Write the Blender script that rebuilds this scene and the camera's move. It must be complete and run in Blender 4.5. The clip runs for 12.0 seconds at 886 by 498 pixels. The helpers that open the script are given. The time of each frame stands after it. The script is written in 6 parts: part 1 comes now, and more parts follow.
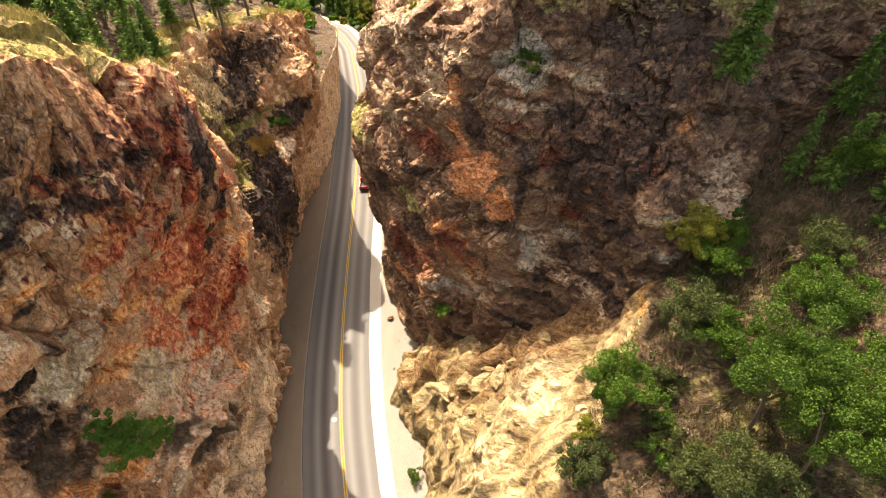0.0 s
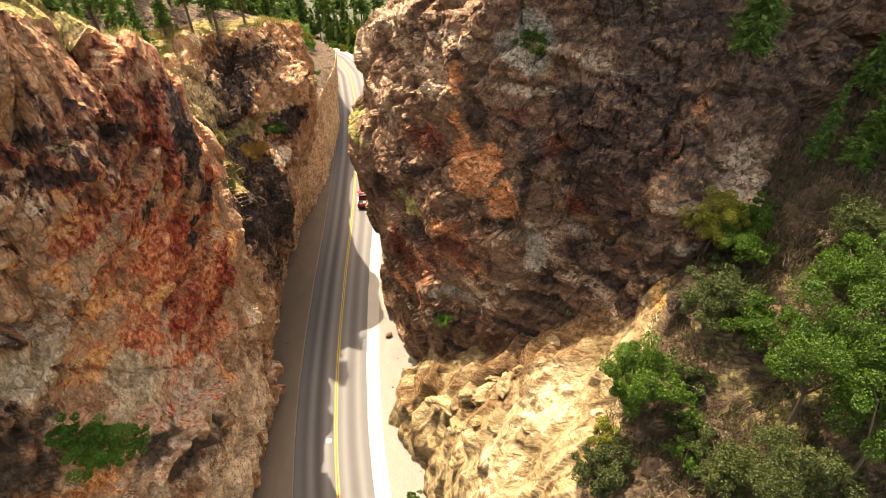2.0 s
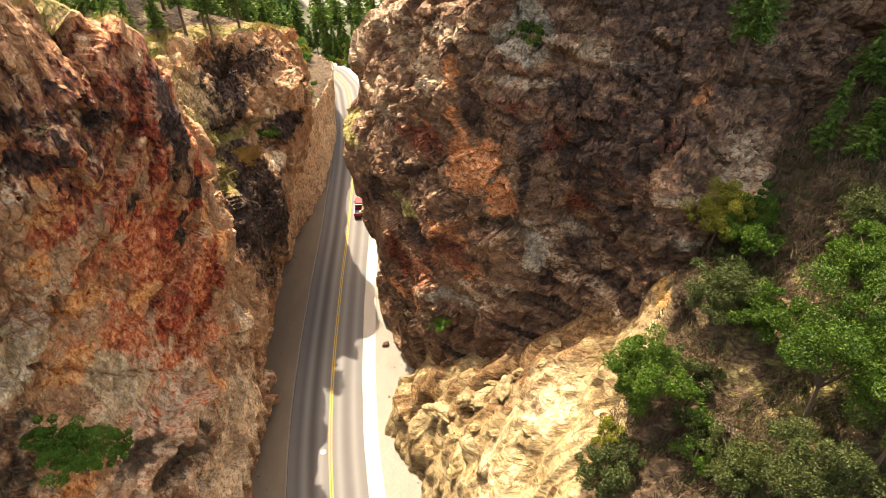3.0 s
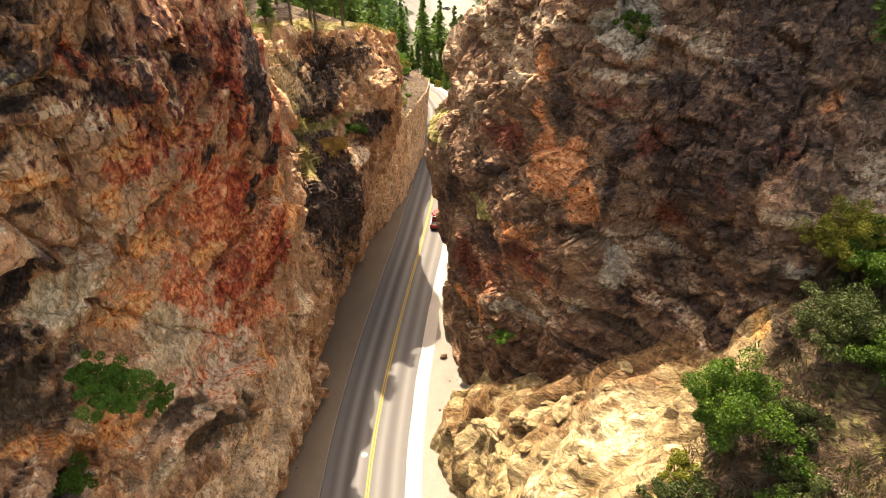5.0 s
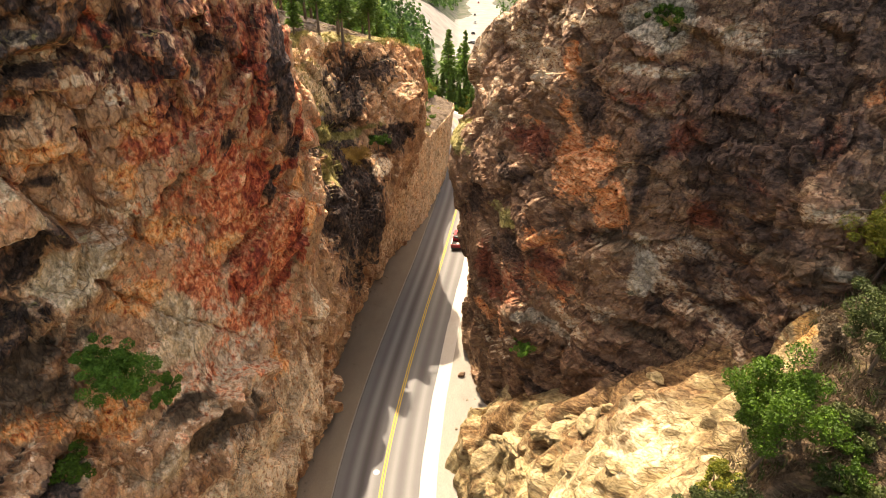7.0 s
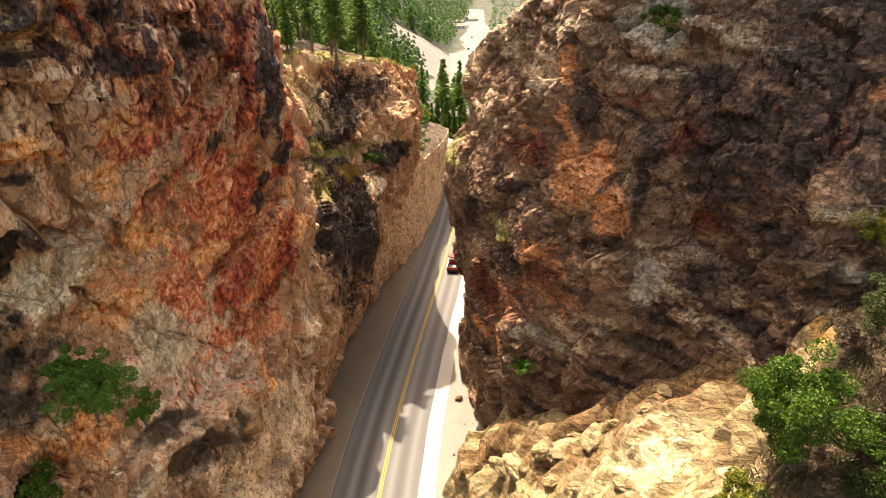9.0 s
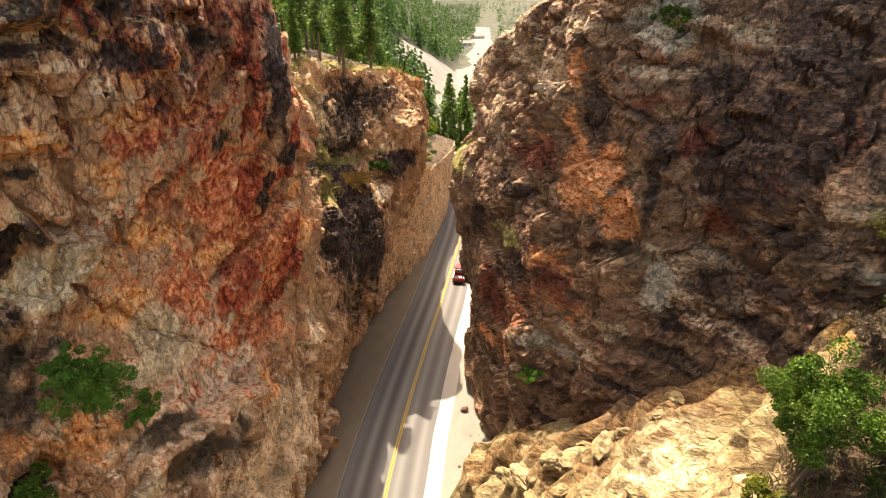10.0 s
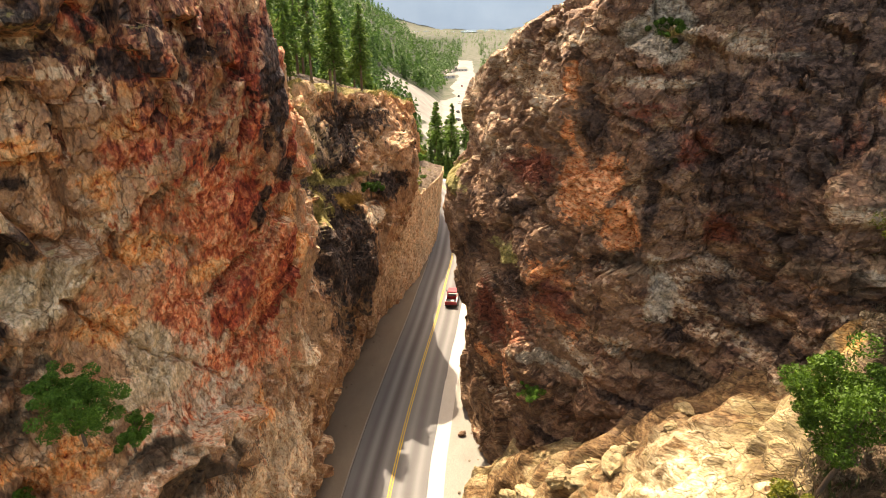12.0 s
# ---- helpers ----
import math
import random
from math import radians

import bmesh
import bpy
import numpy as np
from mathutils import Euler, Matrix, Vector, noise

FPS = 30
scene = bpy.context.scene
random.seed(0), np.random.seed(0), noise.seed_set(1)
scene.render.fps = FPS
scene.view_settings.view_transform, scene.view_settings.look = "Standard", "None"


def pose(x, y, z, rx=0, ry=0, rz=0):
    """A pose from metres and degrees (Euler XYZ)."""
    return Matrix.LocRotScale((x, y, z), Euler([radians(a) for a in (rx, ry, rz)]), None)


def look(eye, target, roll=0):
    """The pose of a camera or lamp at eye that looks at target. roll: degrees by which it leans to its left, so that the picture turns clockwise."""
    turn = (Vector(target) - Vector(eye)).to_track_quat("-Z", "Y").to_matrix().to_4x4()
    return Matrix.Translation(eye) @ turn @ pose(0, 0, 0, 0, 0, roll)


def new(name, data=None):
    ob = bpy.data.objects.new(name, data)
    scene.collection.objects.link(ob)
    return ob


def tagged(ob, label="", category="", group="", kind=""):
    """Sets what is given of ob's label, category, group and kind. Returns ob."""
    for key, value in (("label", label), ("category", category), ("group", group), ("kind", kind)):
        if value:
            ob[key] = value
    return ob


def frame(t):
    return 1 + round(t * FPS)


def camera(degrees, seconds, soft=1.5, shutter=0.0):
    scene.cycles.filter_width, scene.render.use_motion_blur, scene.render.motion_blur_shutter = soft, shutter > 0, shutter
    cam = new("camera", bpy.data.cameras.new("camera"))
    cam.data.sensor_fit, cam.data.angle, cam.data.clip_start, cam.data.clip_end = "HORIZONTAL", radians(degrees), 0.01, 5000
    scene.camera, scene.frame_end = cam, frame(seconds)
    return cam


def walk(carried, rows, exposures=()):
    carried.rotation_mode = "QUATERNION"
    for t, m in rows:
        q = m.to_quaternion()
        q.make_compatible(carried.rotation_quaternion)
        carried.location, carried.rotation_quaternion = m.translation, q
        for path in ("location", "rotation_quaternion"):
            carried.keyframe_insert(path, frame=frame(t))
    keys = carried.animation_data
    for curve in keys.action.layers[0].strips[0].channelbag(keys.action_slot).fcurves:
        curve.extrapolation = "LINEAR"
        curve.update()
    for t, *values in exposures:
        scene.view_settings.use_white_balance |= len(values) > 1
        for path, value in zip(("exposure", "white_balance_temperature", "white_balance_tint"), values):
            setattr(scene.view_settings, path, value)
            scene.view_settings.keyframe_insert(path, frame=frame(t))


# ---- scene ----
cam = camera(77.8, 12.0, soft=1.0)
METRES, EYE, TILT, LEAN, TURN = 18.0, 61.2, -43.0, 0.0, 0.0
ROWS = [
    (0.0, 0.0, 0.0, 0.0, -0.0, 0.0, -0.0),
    (0.5, 0.0019, 0.0454, -0.0403, 0.07, 0.93, 0.03),
    (1.0, 0.0015, 0.0893, -0.0824, 0.12, 1.85, 0.08),
    (1.5, -0.001, 0.1301, -0.1278, 0.14, 2.8, 0.14),
    (2.0, -0.0038, 0.1638, -0.1714, 0.03, 3.72, 0.38),
    (2.5, -0.0036, 0.1999, -0.2134, -0.19, 4.68, 0.75),
    (4.5, 0.0375, 0.3628, -0.3632, 3.62, 8.28, -3.35),
    (5.0, 0.0377, 0.3995, -0.3956, 6.91, 8.82, -7.38),
    (5.5, 0.033, 0.4302, -0.4278, 9.14, 9.38, -9.94),
    (6.0, 0.0312, 0.4559, -0.4609, 10.13, 10.09, -11.05),
    (6.5, 0.0311, 0.4786, -0.4919, 8.78, 11.25, -9.35),
    (7.0, 0.0379, 0.5022, -0.5171, 8.72, 12.11, -9.18),
    (9.0, 0.0374, 0.601, -0.5831, 8.43, 15.49, -8.63),
    (9.5, 0.0344, 0.624, -0.601, 8.65, 16.3, -8.82),
    (10.0, 0.031, 0.6442, -0.6214, 8.88, 17.06, -9.08),
    (10.5, 0.0253, 0.6615, -0.6381, 8.97, 17.87, -9.12),
    (11.0, 0.0197, 0.6736, -0.6506, 8.98, 18.65, -9.14),
    (11.5, 0.0045, 0.6833, -0.6638, 8.68, 19.46, -8.75),
    (12.0, -0.0205, 0.6893, -0.6771, 7.8, 20.36, -7.71),
]
walk(cam, [(t, pose(0, 0, EYE, TILT, LEAN, TURN) @ pose(METRES * x, METRES * y, METRES * z, 90 + pitch, roll, yaw)) for t, x, y, z, yaw, pitch, roll in ROWS],
     exposures=[(0.0, 1.98, 9300, 14), (12.0, 1.98, 9300, 14)])

# ---------------------------------------------------------------- daylight
SUN_WAY = Vector((-0.50, 0.82, 1.80)).normalized()   # towards the sun: high, ahead, a little to the left
world = bpy.data.worlds.new("sky")
scene.world = world
world.use_nodes = True
wn = world.node_tree.nodes
sky = wn.new("ShaderNodeTexSky")
sky.sky_type, sky.sun_disc = "NISHITA", False
sky.sun_elevation = math.asin(SUN_WAY.z)
sky.sun_rotation = math.atan2(SUN_WAY.x, SUN_WAY.y)
sky.air_density, sky.dust_density = 1.0, 4.0
wn["Background"].inputs["Strength"].default_value = 0.14
world.node_tree.links.new(sky.outputs[0], wn["Background"].inputs["Color"])
sun = new("sun", bpy.data.lights.new("sun", "SUN"))
sun.data.energy, sun.data.angle, sun.data.color = 2.7, radians(0.55), (1.0, 0.985, 0.965)
sun.matrix_world = look(SUN_WAY * 200, (0, 0, 0))


# ---------------------------------------------------------------- noise on arrays of places
def hashed(ix, iy, iz, seed):
    h = (ix.astype(np.int64) * 374761393 + iy.astype(np.int64) * 668265263 + iz.astype(np.int64) * 1440662683 + seed * 974634777) & 0xFFFFFFFF
    h = ((h ^ (h >> 13)) * 1274126177) & 0xFFFFFFFF
    h = ((h ^ (h >> 16)) * 2246822519) & 0xFFFFFFFF
    return ((h ^ (h >> 15)) & 0xFFFFFF) / float(0xFFFFFF)


def value_noise(p, seed=0):
    """Smooth noise from -1 to 1 at the places p (n, 3)."""
    i = np.floor(p)
    f = p - i
    f = f * f * f * (f * (f * 6 - 15) + 10)
    ix, iy, iz = i[:, 0], i[:, 1], i[:, 2]
    out = 0
    for dx in (0, 1):
        for dy in (0, 1):
            for dz in (0, 1):
                w = (f[:, 0] if dx else 1 - f[:, 0]) * (f[:, 1] if dy else 1 - f[:, 1]) * (f[:, 2] if dz else 1 - f[:, 2])
                out = out + w * hashed(ix + dx, iy + dy, iz + dz, seed)
    return out * 2 - 1


def fbm(p, seed=0, octaves=4, gain=0.5):
    out, amp = 0, 1.0
    for k in range(octaves):
        out = out + amp * value_noise(p * 2.03 ** k + 17.3 * k, seed + k)
        amp *= gain
    return out


def fractured(p, seed, tilt=0.9, crack=0.35):
    """Broken rock: cells that stand out or back, each with a tilted face, parted by cracks. About -1 to 1."""
    base = np.floor(p)
    n = len(p)
    f1, f2 = np.full(n, 9.0), np.full(n, 9.0)
    face = np.zeros(n)
    for dx in (-1, 0, 1):
        for dy in (-1, 0, 1):
            for dz in (-1, 0, 1):
                cx, cy, cz = base[:, 0] + dx, base[:, 1] + dy, base[:, 2] + dz
                r = [hashed(cx, cy, cz, seed + k) for k in range(6)]
                ox, oy, oz = p[:, 0] - cx - r[0], p[:, 1] - cy - r[1], p[:, 2] - cz - r[2]
                d = ox * ox + oy * oy + oz * oz
                value = (r[3] - 0.5) * 1.1 + tilt * ((r[4] - 0.5) * (ox + oy) + (r[5] - 0.5) * oz * 1.6 + (r[3] - 0.5) * (ox - oy))
                near = d < f1
                f2 = np.where(near, f1, np.minimum(f2, d))
                face = np.where(near, value, face)
                f1 = np.where(near, d, f1)
    gap = np.sqrt(f2) - np.sqrt(f1)
    return face - crack * np.clip(1 - gap / 0.12, 0, 1)


def turned(p, axis, angle, scale):
    """Places turned and scaled, so that noise on them follows a layering."""
    m = np.array(Matrix.Rotation(radians(angle), 3, axis))
    return (p @ m.T) / np.array(scale)


def smooth(a, b, x):
    t = np.clip((x - a) / (b - a), 0, 1)
    return t * t * (3 - 2 * t)


def soft_interp(x, xs, ys):
    """Piecewise course through stations, with its corners eased."""
    xs, ys = np.array(xs, float), np.array(ys, float)
    w = 0.6
    return (np.interp(x - w, xs, ys) + 2 * np.interp(x, xs, ys) + np.interp(x + w, xs, ys)) / 4


# ---------------------------------------------------------------- materials
def nodes_of(name, rough=0.9):
    m = bpy.data.materials.new(name)
    m.use_nodes = True
    nt = m.node_tree
    b = nt.nodes["Principled BSDF"]
    b.inputs["Roughness"].default_value = rough
    b.inputs["Specular IOR Level"].default_value = 0.3
    return m, nt, b


def noise_node(nt, scale, detail=6, rough=0.6, vector=None, distort=0.0):
    n = nt.nodes.new("ShaderNodeTexNoise")
    n.inputs["Scale"].default_value, n.inputs["Detail"].default_value = scale, detail
    n.inputs["Roughness"].default_value, n.inputs["Distortion"].default_value = rough, distort
    if vector is not None:
        nt.links.new(vector, n.inputs["Vector"])
    return n.outputs["Fac"]


def ramp(nt, fac, *stops):
    r = nt.nodes.new("ShaderNodeValToRGB")
    e = r.color_ramp.elements
    while len(e) < len(stops):
        e.new(0.5)
    for el, (at, col) in zip(e, stops):
        el.position = at
        el.color = (*col, 1) if len(col) == 3 else col
    nt.links.new(fac, r.inputs[0])
    return r.outputs[0]


def mixed(nt, fac, a, b, mode="MIX"):
    n = nt.nodes.new("ShaderNodeMix")
    n.data_type, n.blend_type = "RGBA", mode
    for sock, v in ((n.inputs[0], fac), (n.inputs[6], a), (n.inputs[7], b)):
        if isinstance(v, (int, float)):
            sock.default_value = v
        elif isinstance(v, tuple):
            sock.default_value = (*v, 1)
        else:
            nt.links.new(v, sock)
    return n.outputs[2]


def math_node(nt, op, a, b=0.0, clamp=False):
    n = nt.nodes.new("ShaderNodeMath")
    n.operation, n.use_clamp = op, clamp
    for sock, v in ((n.inputs[0], a), (n.inputs[1], b)):
        if isinstance(v, (int, float)):
            sock.default_value = v
        else:
            nt.links.new(v, sock)
    return n.outputs[0]


def bumped(nt, b, height, strength=0.6, dist=0.1):
    n = nt.nodes.new("ShaderNodeBump")
    n.inputs["Strength"].default_value, n.inputs["Distance"].default_value = strength, dist
    nt.links.new(height, n.inputs["Height"])
    nt.links.new(n.outputs[0], b.inputs["Normal"])


def place_vector(nt, turn=(0, 0, 0), scale=(1, 1, 1)):
    geo = nt.nodes.new("ShaderNodeNewGeometry")
    mp = nt.nodes.new("ShaderNodeMapping")
    mp.inputs["Rotation"].default_value = [radians(a) for a in turn]
    mp.inputs["Scale"].default_value = scale
    nt.links.new(geo.outputs["Position"], mp.inputs["Vector"])
    return mp.outputs[0]


def rock_material(name, browns, iron, orange, black, pale, grey, crimson, turf, turn, scale, relief=1.0, plated=0.5):
    """Weathered rock: grain and blotches of its own, and the minerals that the mesh's weights name
    (mineral: iron, varnish and painted shade, pale rock and painted light, grey; cover: turf, soil, orange, crimson)."""
    m, nt, b = nodes_of(name, 0.88)
    v = place_vector(nt)
    layered = place_vector(nt, turn, scale)
    streaky = place_vector(nt, turn, tuple(k * q for k, q in zip(scale, (1.25, 1.25, 0.6))))
    big = noise_node(nt, 0.22, 5, 0.6, v, 0.6)
    mid = noise_node(nt, 0.9, 7, 0.68, layered, 0.8)
    fine = noise_node(nt, 3.4, 5, 0.62, layered, 0.4)
    grain = noise_node(nt, 28.0, 3, 0.7, v)
    col = ramp(nt, mid, (0.37, browns[0]), (0.45, browns[1]), (0.54, browns[2]), (0.65, browns[3]))
    col = mixed(nt, ramp(nt, big, (0.42, (0, 0, 0)), (0.62, (0.7, 0.7, 0.7))), col, browns[4])
    att = nt.nodes.new("ShaderNodeAttribute")
    att.attribute_name = "mineral"
    sep = nt.nodes.new("ShaderNodeSeparateColor")
    nt.links.new(att.outputs["Color"], sep.inputs[0])
    cov = nt.nodes.new("ShaderNodeAttribute")
    cov.attribute_name = "cover"
    csep = nt.nodes.new("ShaderNodeSeparateColor")
    nt.links.new(cov.outputs["Color"], csep.inputs[0])

    fleck = noise_node(nt, 2.0, 3, 0.6, streaky, 0.3)
    facets, plates = [], []
    for size, swirl in ((0.55, 0.5), (1.5, 0.22), (3.6, 0.10)):
        push = nt.nodes.new("ShaderNodeTexNoise")
        push.inputs["Scale"].default_value, push.inputs["Detail"].default_value = size * 1.1, 3
        nt.links.new(layered, push.inputs["Vector"])
        gain = nt.nodes.new("ShaderNodeVectorMath")
        gain.operation = "SCALE"
        gain.inputs["Scale"].default_value = swirl * 2.0
        nt.links.new(push.outputs["Color"], gain.inputs[0])
        at = nt.nodes.new("ShaderNodeVectorMath")
        at.operation = "ADD"
        nt.links.new(layered, at.inputs[0])
        nt.links.new(gain.outputs[0], at.inputs[1])
        cell = nt.nodes.new("ShaderNodeTexVoronoi")
        cell.inputs["Scale"].default_value = size
        nt.links.new(at.outputs[0], cell.inputs["Vector"])
        off = nt.nodes.new("ShaderNodeVectorMath")
        off.operation = "SUBTRACT"
        nt.links.new(at.outputs[0], off.inputs[0])
        nt.links.new(cell.outputs["Position"], off.inputs[1])
        lean = nt.nodes.new("ShaderNodeVectorMath")
        lean.operation = "SUBTRACT"
        lean.inputs[1].default_value = (0.5, 0.5, 0.5)
        nt.links.new(cell.outputs["Color"], lean.inputs[0])
        dot = nt.nodes.new("ShaderNodeVectorMath")
        dot.operation = "DOT_PRODUCT"
        nt.links.new(off.outputs[0], dot.inputs[0])
        nt.links.new(lean.outputs[0], dot.inputs[1])
        facets.append(dot.outputs["Value"])
        shade = nt.nodes.new("ShaderNodeSeparateColor")
        nt.links.new(cell.outputs["Color"], shade.inputs[0])
        plates.append(shade.outputs[1])
    plate = math_node(nt, "ADD", math_node(nt, "MULTIPLY", plates[0], 0.35), math_node(nt, "ADD", math_node(nt, "MULTIPLY", plates[1], 0.4), math_node(nt, "MULTIPLY", plates[2], 0.25)))

    def patchy(weight, noise_out, spread=0.9):
        """The weight, broken up by streaks and flecks."""
        blend = math_node(nt, "ADD", math_node(nt, "MULTIPLY", noise_out, 0.5), math_node(nt, "ADD", math_node(nt, "MULTIPLY", fleck, 0.3), math_node(nt, "MULTIPLY", plate, 0.4)))
        w = math_node(nt, "ADD", weight, math_node(nt, "MULTIPLY", math_node(nt, "SUBTRACT", blend, 0.60), spread * 1.5))
        return ramp(nt, w, (0.33, (0, 0, 0)), (0.46, (0.6, 0.6, 0.6)), (0.62, (0.97, 0.97, 0.97)))

    crust = noise_node(nt, 1.9, 5, 0.64, layered, 0.5)
    col = mixed(nt, ramp(nt, crust, (0.56, (0, 0, 0)), (0.66, (0.55, 0.55, 0.55))), col, browns[4])
    col = mixed(nt, ramp(nt, crust, (0.34, (0.55, 0.55, 0.55)), (0.42, (0, 0, 0))), col, black[1])
    streak = noise_node(nt, 1.1, 4, 0.6, layered, 1.0)
    col = mixed(nt, patchy(sep.outputs[2], streak, 1.1), col, ramp(nt, fine, (0.36, browns[1]), (0.46, browns[3]), (0.58, pale)))
    col = mixed(nt, patchy(sep.outputs[0], streak, 1.15), col, ramp(nt, fine, (0.38, iron[0]), (0.5, iron[1]), (0.62, iron[2])))
    col = mixed(nt, patchy(csep.outputs[2], streak, 1.0), col, ramp(nt, fine, (0.34, iron[0]), (0.42, orange[0]), (0.62, orange[1])))
    col = mixed(nt, patchy(cov.outputs["Alpha"], streak, 1.0), col, ramp(nt, fine, (0.36, crimson[0]), (0.5, crimson[1]), (0.64, iron[1])))
    col = mixed(nt, patchy(att.outputs["Alpha"], streak, 0.8), col, ramp(nt, fine, (0.34, grey[0]), (0.5, grey[1]), (0.66, pale)))
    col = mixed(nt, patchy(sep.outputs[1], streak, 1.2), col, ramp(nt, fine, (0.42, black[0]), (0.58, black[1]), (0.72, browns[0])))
    col = mixed(nt, patchy(csep.outputs[1], fine, 0.8), col, ramp(nt, fine, (0.34, (0.045, 0.028, 0.016)), (0.66, (0.115, 0.074, 0.042))))
    col = mixed(nt, patchy(csep.outputs[0], fine, 1.0), col, ramp(nt, fine, (0.3, turf[0]), (0.7, turf[1])))
    veins = None
    for scale_to, width in ((0.42, 0.016), (1.2, 0.022)):
        vo = nt.nodes.new("ShaderNodeTexVoronoi")
        vo.feature = "DISTANCE_TO_EDGE"
        vo.inputs["Scale"].default_value = scale_to
        wob = nt.nodes.new("ShaderNodeVectorMath")
        wob.operation = "ADD"
        push = nt.nodes.new("ShaderNodeTexNoise")
        push.inputs["Scale"].default_value, push.inputs["Detail"].default_value = scale_to * 1.6, 5
        nt.links.new(layered, push.inputs["Vector"])
        nt.links.new(layered, wob.inputs[0])
        gain = nt.nodes.new("ShaderNodeVectorMath")
        gain.operation = "SCALE"
        gain.inputs["Scale"].default_value = 1.1 / scale_to
        nt.links.new(push.outputs["Color"], gain.inputs[0])
        nt.links.new(gain.outputs[0], wob.inputs[1])
        nt.links.new(wob.outputs[0], vo.inputs["Vector"])
        line = ramp(nt, vo.outputs["Distance"], (0.0, (0.85,) * 3), (width, (0, 0, 0)))
        col = mixed(nt, math_node(nt, "MULTIPLY", line, ramp(nt, mid, (0.48, (0, 0, 0)), (0.6, (0.55, 0.55, 0.55)))), col, black[0])
        veins = line if veins is None else math_node(nt, "MAXIMUM", veins, line)
    flake = noise_node(nt, 9.0, 3, 0.6, layered, 0.3)
    col = mixed(nt, 0.5, col, ramp(nt, flake, (0.34, (0.4, 0.36, 0.33)), (0.45, (1.0, 1.0, 1.0)), (0.66, (1.5, 1.47, 1.42))), "MULTIPLY")
    col = mixed(nt, plated, col, ramp(nt, plate, (0.25, (0.5, 0.46, 0.43)), (0.5, (1.0, 1.0, 1.0)), (0.75, (1.45, 1.43, 1.38))), "MULTIPLY")
    speck = mixed(nt, 0.3, col, ramp(nt, grain, (0.3, (0.45, 0.42, 0.4)), (0.7, (1.5, 1.5, 1.5))), "MULTIPLY")
    nt.links.new(speck, b.inputs["Base Color"])
    nt.links.new(ramp(nt, fine, (0.35, (0.95,) * 3), (0.62, (0.58,) * 3)), b.inputs["Roughness"])
    h = math_node(nt, "ADD", math_node(nt, "MULTIPLY", fine, 0.07), math_node(nt, "MULTIPLY", grain, 0.015))
    h = math_node(nt, "ADD", h, math_node(nt, "MULTIPLY", flake, 0.05))
    h = math_node(nt, "SUBTRACT", h, math_node(nt, "MULTIPLY", veins, 0.12))
    h = math_node(nt, "ADD", h, math_node(nt, "MULTIPLY", crust, 0.09))
    for facet, tall in zip(facets, (0.9 * relief, 0.8 * relief, 0.5 * relief)):
        h = math_node(nt, "ADD", h, math_node(nt, "MULTIPLY", facet, tall))
    bumped(nt, b, h, 1.0, 1.0)
    return m


RED_ROCK = rock_material(
    "red_rock", ((0.19, 0.085, 0.045), (0.45, 0.21, 0.10), (0.57, 0.31, 0.155), (0.78, 0.57, 0.36), (0.58, 0.36, 0.20)),
    ((0.32, 0.058, 0.026), (0.60, 0.17, 0.066), (0.74, 0.36, 0.18)), ((0.70, 0.26, 0.075), (0.80, 0.47, 0.22)),
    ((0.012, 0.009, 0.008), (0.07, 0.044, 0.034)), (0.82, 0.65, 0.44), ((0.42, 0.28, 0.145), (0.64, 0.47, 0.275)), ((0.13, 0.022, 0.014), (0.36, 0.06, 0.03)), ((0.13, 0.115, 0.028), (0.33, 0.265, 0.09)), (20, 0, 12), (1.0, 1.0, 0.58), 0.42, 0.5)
DARK_ROCK = rock_material(
    "dark_rock", ((0.05, 0.026, 0.017), (0.14, 0.074, 0.045), (0.225, 0.125, 0.072), (0.44, 0.30, 0.18), (0.27, 0.165, 0.098)),
    ((0.13, 0.035, 0.02), (0.26, 0.08, 0.038), (0.36, 0.15, 0.075)), ((0.60, 0.21, 0.075), (0.70, 0.38, 0.19)),
    ((0.03, 0.018, 0.013), (0.085, 0.053, 0.038)), (0.45, 0.375, 0.27), ((0.18, 0.15, 0.11), (0.34, 0.29, 0.215)), ((0.06, 0.02, 0.014), (0.19, 0.055, 0.032)), ((0.14, 0.15, 0.04), (0.42, 0.35, 0.14)), (0, -22, 0), (0.7, 0.8, 1.3), 0.5, 0.5)
YELLOW_ROCK = rock_material(
    "yellow_rock", ((0.11, 0.065, 0.028), (0.235, 0.17, 0.08), (0.31, 0.24, 0.122), (0.42, 0.35, 0.215), (0.34, 0.27, 0.152)),
    ((0.075, 0.038, 0.016), (0.14, 0.078, 0.032), (0.22, 0.135, 0.06)), ((0.36, 0.19, 0.06), (0.46, 0.30, 0.12)),
    ((0.05, 0.03, 0.018), (0.15, 0.09, 0.05)), (0.48, 0.41, 0.27), ((0.2, 0.15, 0.08), (0.34, 0.27, 0.15)), ((0.10, 0.05, 0.02), (0.19, 0.105, 0.042)), ((0.05, 0.055, 0.018), (0.17, 0.14, 0.05)), (0, -30, 20), (0.45, 0.7, 1.7), 0.35, 0.5)


